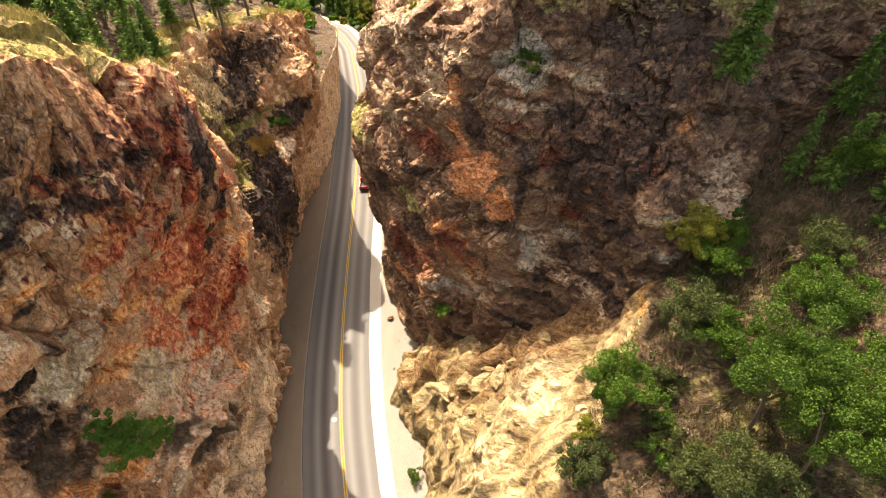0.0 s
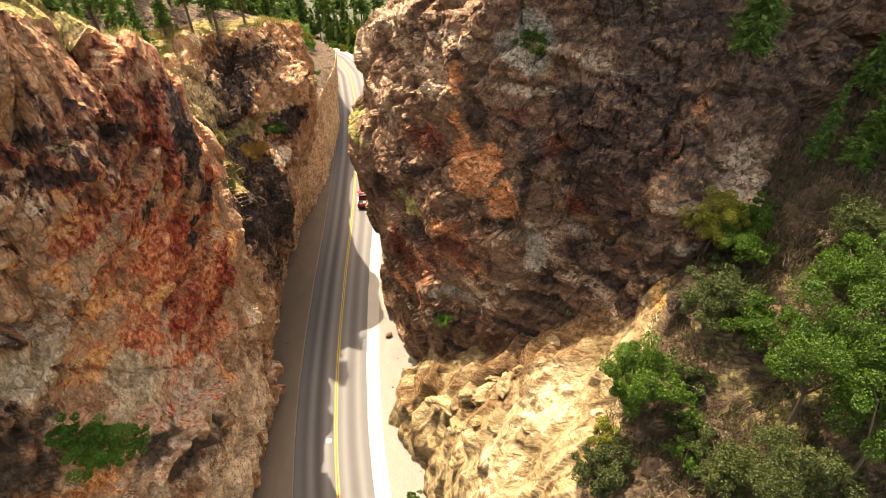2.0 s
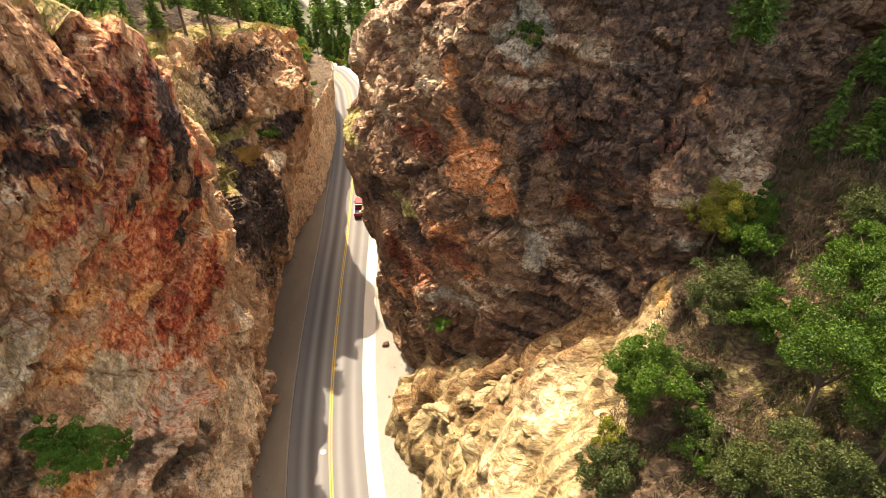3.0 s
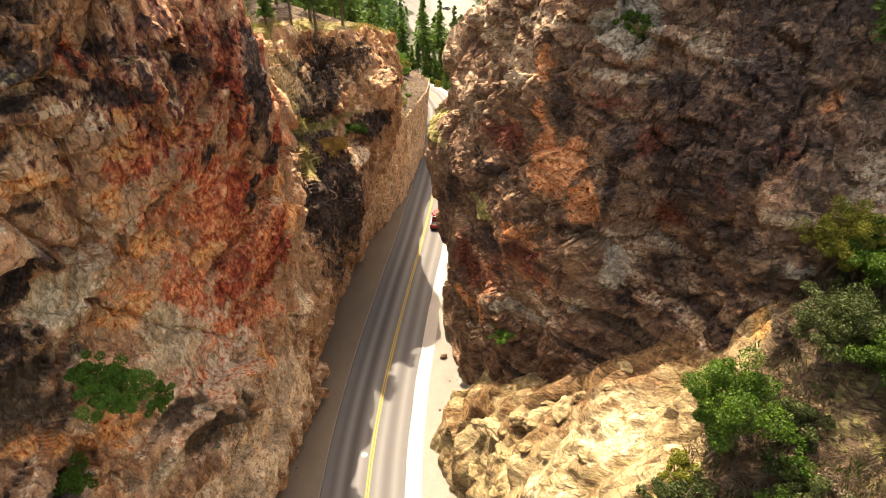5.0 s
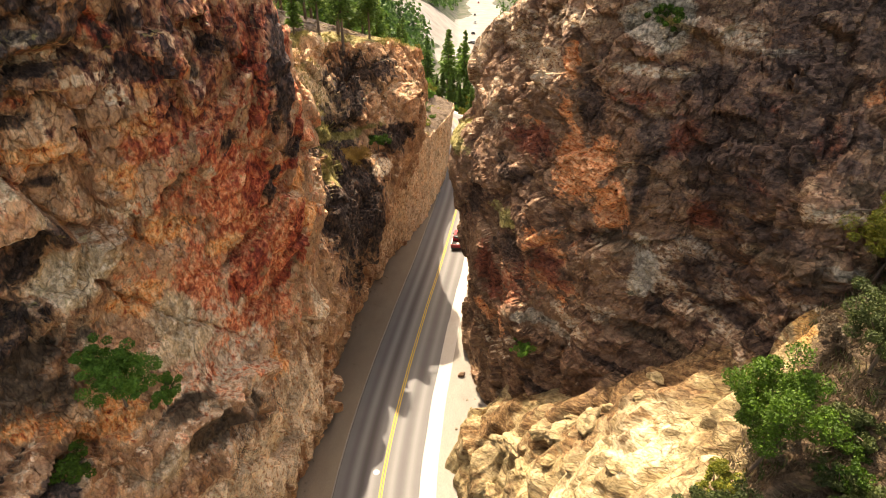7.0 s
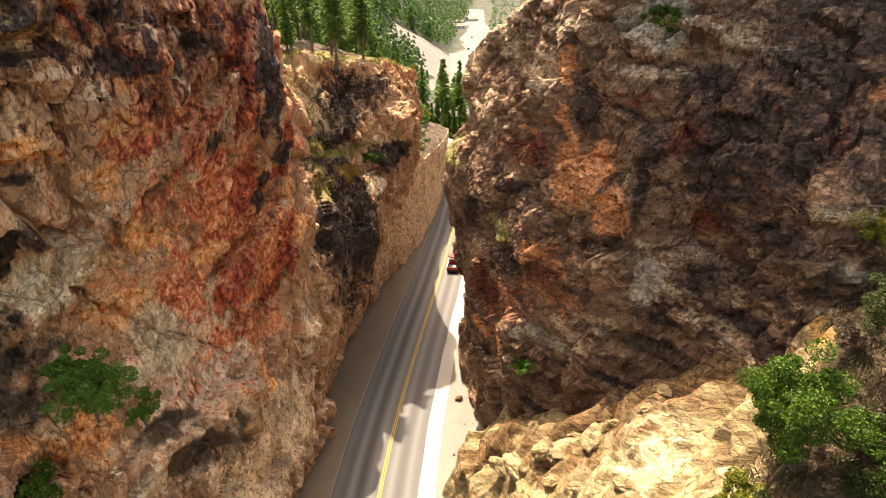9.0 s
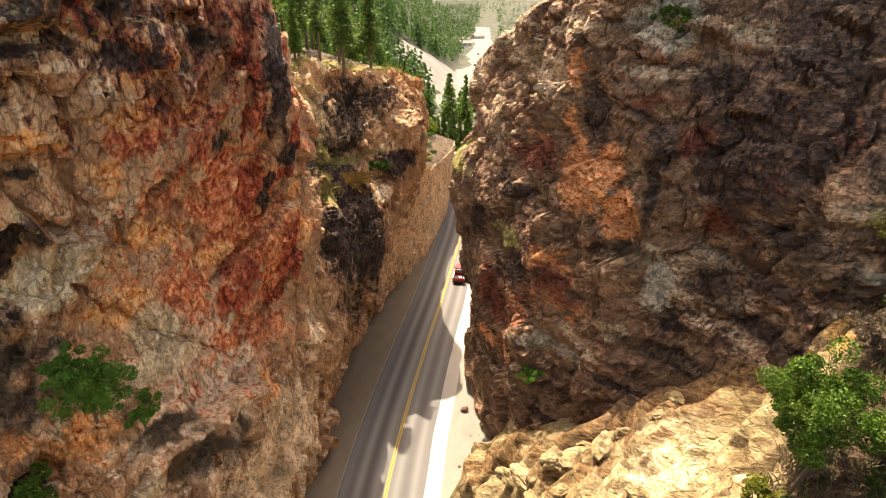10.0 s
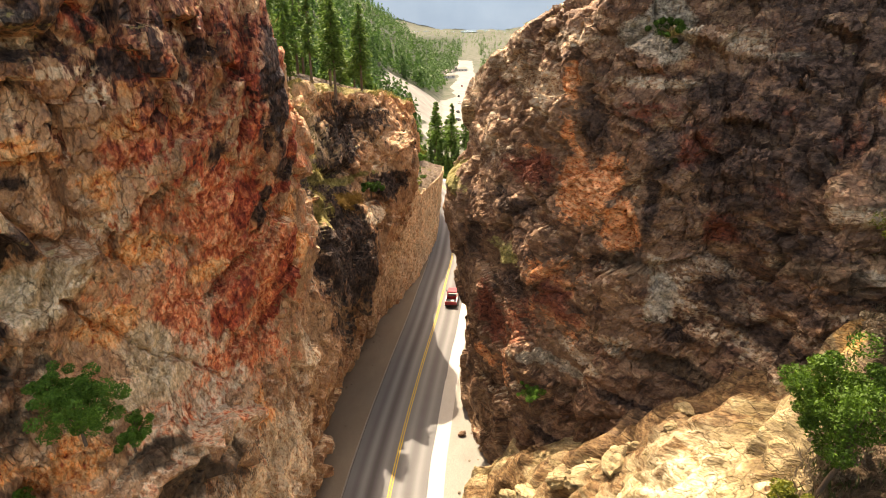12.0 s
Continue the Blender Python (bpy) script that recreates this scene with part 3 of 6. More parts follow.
    s.add("black", (-20, 70, 30), (5, 6, 5), 0.36)
    s.add("grey", (-25, 56, 32), (6, 9, 6), 0.55)
    s.add("pale", (-22, 100, 12), (9, 34, 18), 1.0)
    s.add("turf", (-21.0, 39, 42.5), (3, 2.6, 2), 1.3)
    s.add("turf", (-23.5, 43.5, 40.5), (3, 3, 2), 1.3)
    up = (flat > 0.72) * (p[:, 2] > 25)
    far_back = np.repeat(np.concatenate([np.zeros(len(v)), np.interp(u, (0.0, 1.2), (0.2, 0.8))])[None, :], len(y), 0).reshape(-1)
    s.cover[:, 0] = np.maximum(s.cover[:, 0], np.clip(0.28 * up + far_back, 0, 0.95))
    s.cover[:, 0] *= 1 - 0.75 * smooth(74, 80, p[:, 1])
    inland = np.repeat(np.concatenate([np.zeros(len(v)), smooth(2.2, 5.0, u)])[None, :], len(y), 0)
    inland[y > 77, len(v):] = 1.0
    inland = inland.reshape(-1)
    s.cover[:, 0] *= 1 - 0.8 * inland
    s.cover[:, 1] = np.maximum(s.cover[:, 1], 0.9 * inland)
    ledge = smooth(0.45, 0.85, flat) * (p[:, 2] < 42) * (1 - smooth(66, 74, p[:, 1]))
    s.mineral[:, 2] = np.maximum(s.mineral[:, 2], 0.5 * ledge)
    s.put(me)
    ob = tagged(new("cliff_left", me), "tall red and rust-brown rock cliff with black streaks and a grassy top", "cliff", kind="structure")
    return ob, g, y, u, len(v)


def right_cliff():
    levels = (0, 10, 18, 26, 34, 40, 46)
    xs, ys, tops, outs = [], [], [], []

    def section(x, y, top, out):
        xs.append(x if isinstance(x, tuple) else (x,) * 7)
        ys.append(y if isinstance(y, tuple) else (y,) * 7)
        tops.append(top)
        outs.append(out)

    section((-21, -21, -20, -20, -19, -19, -19), 170, 8, (1, 0.3))
    section((-12.5, -12, -11, -10, -9, -9, -9), 130, 12, (1, 0.25))
    section((-10, -9.5, -9, -8, -7, -6, -5), 100, 20, (1, 0.2))
    section((-9.4, -9, -8.6, -8, -7, -6, -5), 80, 28, (1, 0.2))
    section((-9.6, -9.2, -9.2, -9.2, -9.2, -8.4, -7), 66, 35, (0.9, 0.4))
    section((-8.6, -8.4, -8.6, -8.7, -9.0, -8.8, -7), (57, 56.5, 55, 55.5, 58.5, 61, 63), 37.5, (0.7, 0.7))
    section(-6, (49, 49.5, 48.3, 48, 50.5, 52.5, 54.5), 41, (0.5, 0.85))
    section(-4, (47.2, 47.0, 46.0, 45.6, 47.6, 49, 50.5), 42.2, (0.42, 0.9))
    section(-1.6, (42, 41.2, 40.0, 42.8, 44.3, 45.2, 46.3), 43.6, (0.35, 0.93))
    section(2, (37.5, 37.8, 38.8, 39.6, 40.2, 39.7, 41), 45, (0.3, 0.95))
    # tops from here on are out of view, raised to block the sun
    section(6, (34.5, 35.2, 35.8, 36.4, 37.1, 37.7, 40), 49, (0.25, 0.97))
    section(10, (32.5, 33.4, 34.2, 34.8, 35.6, 37.0, 39.4), 54, (0.2, 0.98))
    section(12.5, (31, 32, 32.8, 33.0, 34.6, 36.3, 39), 56, (0.2, 0.98))
    section(15, (29, 29.6, 30.0, 29.4, 30.4, 35.0, 38.4), 57, (0.2, 0.98))
    section(18, (28, 28.6, 29.2, 29.6, 31, 34.2, 38), 58, (0.2, 0.98))
    section(22, (28.5, 29.4, 30.4, 31, 32.6, 35.5, 38.4), 62, (0.15, 0.98))
    section(30, (33, 34, 35, 36, 37, 38, 40), 68, (0.1, 0.99))
    section(48, (36, 37, 38, 39, 40, 41, 43), 78, (0.0, 1.0))
    section(90, (40, 41, 42, 43, 44, 45, 47), 75, (0.0, 1.0))
    k = np.arange(len(xs), dtype=float)
    steps = (26, 40, 40, 60, 60, 46, 30, 30, 60, 44, 36, 34, 26, 26, 30, 34, 50, 50, 40)
    t = np.concatenate([np.linspace(i, i + 1, steps[i], endpoint=False) for i in range(len(xs) - 1)] + [[len(xs) - 1.0]])

    def eased(values):
        values = np.array(values, float)
        return (np.interp(t - 0.25, k, values) + 2 * np.interp(t, k, values) + np.interp(t + 0.25, k, values)) / 4

    top = eased(tops)
    tx = np.stack([eased([r[j] for r in xs]) for j in range(7)], 1)
    ty = np.stack([eased([r[j] for r in ys]) for j in range(7)], 1)
    v = np.linspace(0, 1, 260)
    z = -1.5 + (top[:, None] + 1.5) * v[None, :]
    x = np.stack([np.interp(z[i] - 0.7, levels, tx[i]) + np.interp(z[i] + 0.7, levels, tx[i]) for i in range(len(t))]) / 2
    y = np.stack([np.interp(z[i] - 0.7, levels, ty[i]) + np.interp(z[i] + 0.7, levels, ty[i]) for i in range(len(t))]) / 2
    # the nose that leans out over the road
    x -= np.exp(-((y - 56) / 4.2) ** 2) * np.interp(z, (9, 15, 20, 26, 29.3, 31.6, 34, 37, 40), (0, 0.3, 1.2, 2.5, 2.3, 0.5, 0.6, 0.8, 0.6))
    u = np.concatenate([np.linspace(0.15, 10, 60), np.linspace(10.6, 40, 36), np.linspace(43, 140, 22)])
    ox, oy = eased([o[0] for o in outs]), eased([o[1] for o in outs])
    px = x[:, -1][:, None] + ox[:, None] * u[None, :]
    py = y[:, -1][:, None] + oy[:, None] * u[None, :]
    steepness = np.interp(t, (0, 3, 6, 10, 18), (0.3, 0.35, 0.42, 0.4, 0.5))
    pz = top[:, None] + steepness[:, None] * 24 * (1 - np.exp(-u / 24))[None, :] - 0.05 * u[None, :]
    g = np.concatenate([np.stack([x, y, z], 2), np.stack([px, py, pz], 2)], 1)
    n = grid_normals(g)
    if n[300, 100, 1] > 0:
        n = -n
    p = g.reshape(-1, 3)
    steep = np.concatenate([np.ones(len(v)), np.interp(u, (0, 4, 10, 20), (1, 0.8, 0.5, 0.35))])
    q = turned(turned(p, "Z", 40, (1, 1, 1)), "Y", 24, (1.25, 1, 1.2))
    qw = q + 0.4 * np.stack([fbm(q / 2.5, 80 + j, 3) for j in range(3)], 1)
    d = 0.6 * fbm(p / 10, 43, 3)
    d += 1.0 * fractured(qw / 4.8, 51, 1.4, 0.25) + 0.46 * fractured(qw / 2.0, 52, 1.6) + 0.17 * fractured(qw / 0.85, 53, 1.6, 0.6) + 0.06 * fractured(qw / 0.40, 54, 1.6, 0.6)
    # one long slanting cleft across the dark face
    a, b = np.array((16.4, 41.5)), np.array((12.4, 30.5))
    w = p[:, [0, 2]] + 0.5 * np.stack([fbm(p / 1.8, 271, 3), fbm(p / 1.8, 281, 3)], 1)
    k1 = np.clip(((w - a) @ (b - a)) / ((b - a) @ (b - a)), 0, 1)
    d -= 0.8 * np.clip(1 - np.linalg.norm(w - a - k1[:, None] * (b - a), axis=1) / 0.28, 0, 1)
    calm = np.interp(t, (2, 3.6, 5.4, 7), (1.0, 0.5, 0.55, 1.0))
    g = g + n * (d.reshape(g.shape[:2]) * steep[None, :] * calm[:, None] - 0.5 * (1 - calm)[:, None])[:, :, None]
    p = g.reshape(-1, 3)
    me = mesh_from_arrays("cliff_right", p, grid_faces(*g.shape[:2]), DARK_ROCK)
    s = StainsAndShading(p, 9)
    s.add("iron", (12, 35, 39), (9, 5, 7), 0.42)
    s.add("iron", (-3, 43, 21), (4, 4, 5), 0.5)
    s.add("orange", (0.5, 41, 24.5), (4, 4, 3.6), 0.6)
    s.add("black", (13, 36, 38), (6, 5, 9), 0.62)
    s.add("black", (15, 37, 46), (9, 5, 5), 0.62)
    s.add("black", (22, 36, 42), (6, 6, 4), 0.5)
    s.add("black", (26, 37, 43), (9, 6, 8), 0.45)
    s.add("pale", (21.5, 34, 35.5), (4, 5, 4), 0.5)
    s.add("pale", (12, 34, 27), (7, 5, 3), 0.5)
    s.add("pale", (-5, 52, 42), (9, 10, 4), 0.45)
    for cx, cy, cz, wide, tall, weight in (
            (-1.7, 43.4, 33.5, 2.8, 1.6, 1.0), (10.5, 36.3, 32.2, 1.2, 1.5, 1.0), (8.3, 36.8, 37.0, 1.8, 1.8, 0.8), (11.9, 35.6, 39.3, 1.4, 1.2, 0.8), (15.0, 34.0, 38.2, 1.1, 1.4, 0.8), (0.6, 40.7, 23.7, 2.7, 1.7, 0.8),
            (-4.4, 46.3, 19.6, 1.6, 2.9, 0.8), (12.5, 34.7, 35.2, 1.1, 0.5, 0.8), (5.9, 36.5, 39.1, 1.9, 0.7, 0.7)):
        s.add("crimson", (cx, cy, cz), (wide, 4, tall), weight)
    for cx, cy, cz, wide, tall, weight in (
            (4.9, 38.5, 30.9, 1.5, 1.9, 1.4), (2.2, 40.3, 33.2, 1.4, 2.9, 1.0), (0.9, 42.1, 37.7, 0.9, 2.2, 0.9), (3.7, 39.2, 34.6, 0.9, 2.0, 1.0), (17.4, 35.5, 40.8, 0.7, 0.6, 1.2), (0.9, 41.3, 40.0, 0.6, 1.4, 0.9),
            (-4.9, 44.7, 14.4, 2.6, 1.3, 0.8), (-2.0, 42.8, 34.9, 1.5, 0.5, 0.8)):
        s.add("orange", (cx, cy, cz), (wide, 4, tall), weight)
    for cx, cy, cz, wide, tall, weight in (
            (5.9, 39.1, 43.4, 1.8, 1.5, 2.0), (5.8, 38.3, 40.6, 2.6, 0.3, 1.0), (12.6, 37.2, 42.3, 2.6, 0.3, 1.1), (7.9, 35.4, 26.6, 1.1, 1.5, 1.2), (0.7, 41.1, 18.3, 3.0, 0.4, 0.9), (17.4, 31.3, 31.8, 1.2, 0.3, 1.4),
            (-5.0, 49.0, 34.5, 2.2, 2.2, 0.55), (-2.1, 44.1, 39.9, 3.0, 1.9, 0.7), (-8.2, 58.1, 36.4, 2.7, 3.9, 0.9), (3.0, 38.5, 20.4, 1.6, 0.7, 1.0), (16.1, 31.3, 34.8, 1.5, 0.6, 0.8), (9.9, 38.4, 43.0, 1.8, 0.8, 0.8),
            (2.9, 39.8, 34.3, 0.4, 2.1, 0.7), (7.3, 37.8, 28.9, 0.7, 0.9, 0.8), (5.4, 37.7, 34.1, 0.4, 1.1, 0.7), (5.4, 36.0, 22.7, 1.5, 0.8, 0.9), (15.7, 28.4, 29.5, 1.5, 0.3, 0.9), (13.4, 33.8, 31.1, 1.0, 0.5, 0.7),
            (-4.6, 49.5, 42.0, 5.6, 3.3, 0.8), (0.5, 41.6, 42.8, 2.4, 0.9, 0.7)):
        s.add("pale", (cx, cy, cz), (wide, 4, tall), weight)
    for cx, cy, cz, wide, tall, weight in (
            (15.7, 31.9, 31.3, 2.6, 0.9, 0.8), (9.1, 34.9, 22.3, 3.6, 0.6, 0.8), (16.6, 32.5, 36.2, 1.2, 0.5, 0.7), (5.8, 38.2, 28.5, 1.6, 1.5, 0.5)):
        s.add("soil", (cx, cy, cz), (wide, 4, tall), weight)
    for cx, cy, cz, wide, tall, weight in (
            (-9.6, 55.5, 29.8, 2.0, 1.1, 1.3), (-3.9, 45.0, 25.6, 1.8, 1.0, 0.75), (6.2, 38.0, 43.4, 0.8, 0.7, 0.6)):
        s.add("turf", (cx, cy, cz), (wide, 4, tall), weight)
    # besides dark rock, black paints the shaded band above the spur and one hollow
    for cx, cy, cz, wide, tall, weight in (
            (8.6, 36.4, 40.3, 2.5, 1.1, 0.8), (6.5, 36.9, 36.4, 1.2, 2.1, 0.8), (10.5, 35.4, 35.7, 1.8, 2.0, 0.95), (13.6, 34.1, 36.8, 1.8, 1.7, 0.85), (13.4, 36.0, 40.7, 1.9, 1.0, 0.8), (13.3, 37.2, 44.1, 2.6, 0.6, 0.7),
            (-2.9, 44.5, 29.8, 2.0, 1.2, 0.9), (-3.2, 44.4, 23.3, 2.1, 2.0, 0.8), (-6.5, 49.9, 25.0, 1.2, 2.5, 0.8), (14.3, 32.3, 26.5, 3.7, 0.8, 1.0), (11.0, 33.9, 21.9, 3.3, 0.4, 1.0), (7.3, 35.0, 18.5, 3.4, 0.5, 1.0),
            (14.3, 32.2, 32.5, 2.2, 1.0, 0.9), (9.0, 35.4, 24.5, 0.9, 0.5, 1.2), (2.0, 38.7, 11.6, 3.0, 0.5, 0.9), (2.7, 40.4, 37.8, 1.1, 1.7, 0.8), (11.5, 35.9, 27.8, 2.1, 1.4, 0.8), (16.1, 29.5, 30.4, 2.2, 0.4, 0.9),
            (13.9, 32.6, 29.3, 1.6, 0.8, 0.7), (6.6, 38.0, 32.8, 0.5, 1.9, 0.9), (17.0, 33.2, 38.6, 1.3, 1.1, 0.8)):
        s.add("black", (cx, cy, cz), (wide, 4, tall), weight)
    for cx, cy, cz, wide, tall, weight in ((5.9, 39.1, 43.4, 1.9, 1.7, 1.6), (7.9, 35.4, 26.6, 1.0, 1.5, 1.1), (0.7, 41.1, 18.3, 3.0, 0.5, 1.0), (12.6, 37.2, 42.3, 2.6, 0.25, 1.0), (17.4, 31.3, 31.8, 1.2, 0.3, 1.2)):
        s.add("grey", (cx, cy, cz), (wide, 4, tall), weight)
    s.add("turf", (20, 42, 49), (16, 6, 4), 0.45)
    back = np.repeat(np.concatenate([np.zeros(len(v)), np.interp(u, (3, 12), (0.0, 0.55))])[None, :], len(t), 0).reshape(-1)
    s.cover[:, 0] = np.maximum(s.cover[:, 0], back)
    up = np.abs(grid_normals(g)[:, :, 2]).reshape(-1)
    s.mineral[:, 2] = np.maximum(s.mineral[:, 2], 0.42 * smooth(0.55, 0.9, up))
    s.put(me)
    return tagged(new("cliff_right", me), "dark brown and rust-stained rock cliff of broken layers", "cliff", kind="structure"), g


SPUR_X = (-3, 0, 3, 6, 10, 14, 18, 25, 40, 80)


def spur_height(x, y):
    """Height of the yellow spur and the wooded slope behind it, before the rock is broken up."""
    cols = np.stack([np.interp(x, SPUR_X, c) for c in (
        (13, 17.2, 20.6, 22.6, 23.6, 24.0, 25.0, 27.0, 36, 58),
        (12, 16.2, 20.4, 23.2, 25.6, 26.4, 27.2, 29.0, 38, 60),
        (10.4, 15.4, 19.6, 23.1, 25.6, 27.4, 29.0, 31.2, 41, 63),
        (8.5, 13.4, 18.4, 21.5, 24.8, 28.4, 31.0, 34.0, 45, 66),
        (6.5, 12.2, 16.8, 19.4, 22.6, 26.4, 31.0, 36.5, 48, 68),
        (5.5, 10.6, 13.2, 15.0, 18.0, 23.0, 29.0, 37.0, 50, 70),
        (4.0, 7.0, 8.0, 9.0, 12.0, 17.0, 25.0, 36.0, 51, 70))], 0)
    ya = np.array((-30, 10, 20, 26, 31, 36, 46), float)
    j = np.clip(np.searchsorted(ya, y) - 1, 0, len(ya) - 2)
    f = np.clip((y - ya[j]) / (ya[j + 1] - ya[j]), 0, 1)
    idx = np.arange(len(x))
    z = cols[j, idx] * (1 - f) + cols[j + 1, idx] * f
    foot = np.interp(y, (-30, 10, 26.6, 29.2, 32.6, 36.4, 39.6, 42, 46), (-2, -2.3, -2.4, -2.3, -4, -5.9, -6.6, -6, -5))
    d = x - foot
    return np.where(d < 0, -1.5 + 2 * d, np.minimum(z, 5.0 * np.maximum(d, 0) ** 0.85))


def spur():
    xa = np.concatenate([np.arange(-8, -2, 0.12), np.arange(-2, 18, 0.14), np.arange(18, 30, 0.25), np.arange(30, 80, 0.8)])
    ya = np.concatenate([np.arange(-30, 8, 0.6), np.arange(8, 42, 0.14)])
    gx, gy = np.meshgrid(xa, ya, indexing="ij")
    x, y = gx.ravel(), gy.ravel()
    z = spur_height(x, y)
    g = np.stack([gx, gy, z.reshape(gx.shape)], 2)
    n = grid_normals(g)
    n[n[:, :, 2] < 0] *= -1
    p = g.reshape(-1, 3)
    along = np.array((0.80, 0.33, 0.48))
    along /= np.linalg.norm(along)
    slab = np.cross(along, np.array((-0.2, 0.6, 0.77)))
    slab /= np.linalg.norm(slab)
    across = np.cross(slab, along)
    q = np.stack([p @ along / 3.6, p @ across / 1.6, p @ slab / 1.0], 1)
    qw = q + 0.20 * np.stack([fbm(q / 2.0, 100 + j, 3) for j in range(3)], 1)
    wood = smooth(9.6, 12.2, p[:, 0] - 0.67 * (p[:, 1] - 20))
    d = 0.7 * fbm(p / 6, 63, 3) + (1 - 0.6 * wood) * (0.80 * fractured(qw / 2.2, 70, 1.5, 0.5) + 0.42 * fractured(qw / 1.0, 71, 1.6, 0.5) + 0.15 * fractured(qw / 0.5, 72, 1.6, 0.6)) + wood * 0.35 * fbm(p / 1.2, 77, 4)
    d *= smooth(-0.5, 2.0, p[:, 2] + 1)
    g = g + n * softened(d.reshape(gx.shape))[:, :, None]
    p = g.reshape(-1, 3)
    me = mesh_from_arrays("spur", p, grid_faces(*g.shape[:2]), YELLOW_ROCK)
    s = StainsAndShading(p, 13)
    s.cover[:, 1] = 0.95 * smooth(9.4, 11.6, p[:, 0] - 0.67 * (p[:, 1] - 20) + 1.2 * fbm(p / 3, 7, 3))
    # brown rock along the cliff's foot, darkened in colour for the shadow there too
    s.add("iron", (7, 32.6, 20.5), (13, 6.7, 9), 1.0)
    s.add("black", (8, 34.4, 22), (10, 2.6, 6), 0.8)
    beds = p @ slab / 0.8 + 0.9 * fbm(p / 5, 121, 3)
    seam = 1 - np.abs(2 * (beds / 2 - np.floor(beds / 2)) - 1)
    s.mineral[:, 0] = np.maximum(s.mineral[:, 0], 0.55 * smooth(0.7, 0.98, seam) * smooth(-0.5, 0.5, fbm(p / 3.5, 135, 3)))
    s.add("iron", (-2, 37, 9), (4, 3, 6), 0.8)
    s.add("iron", (-3, 31, 4), (1.6, 6, 4), 0.5)
    s.add("orange", (15.8, 28.6, 29.3), (2.6, 1.6, 1.6), 1.2)
    s.add("pale", (7, 25, 22), (4.5, 5, 5), 0.6)
    s.add("pale", (3, 20, 19), (4, 6, 5), 0.45)
    s.add("turf", (22, 18, 30), (9, 14, 8), 0.4)
    s.put(me)
    return tagged(new("spur", me), "sunlit yellow rock spur of tilted broken layers with a wooded back", "rock slope", kind="structure")


cliff_left, left_grid, left_y, left_u, left_nv = left_cliff()
cliff_right, right_grid = right_cliff()
spur_ob = spur()


# ---------------------------------------------------------------- ground, road and valley
def valley_axis(y):
    return np.interp(y, (100, 160, 300, 420, 950, 4000), (-19, -30, -51, -71, -140, -590))


def ground_height(x, y):
    w = x - valley_axis(y)
    floor = np.interp(y, (-60, 62, 130, 200, 420, 900, 2500, 4500), (3.9, -0.35, -1.4, -3, -9, -14, 8, 14))
    floor = np.where(y < 130, road_z(y) - 0.3, floor)
    k = smooth(140, 330, y)
    left = k * 0.78 * np.maximum(-w - np.interp(y, (150, 300, 420, 900, 2500), (16, 7, 10, 45, 300)), 0)
    left = left * np.interp(y, (0, 1200, 3000), (1, 0.9, 0.25))
    right = k * np.interp(y, (200, 600, 1400, 3000), (0.7, 0.34, 0.2, 0.1)) * np.maximum(w - np.interp(y, (150, 420, 900, 2500), (14, 22, 60, 200)), 0)
    p = np.stack([x, y, 0 * x], 1)
    rough = fbm(p / 60, 140, 4) * np.interp(y, (130, 300, 900), (0.0, 3.0, 9.0)) * np.clip((np.abs(w) - 25) / 30, 0, 1)
    return floor + np.minimum(left, 330) + np.minimum(right, 240) + rough


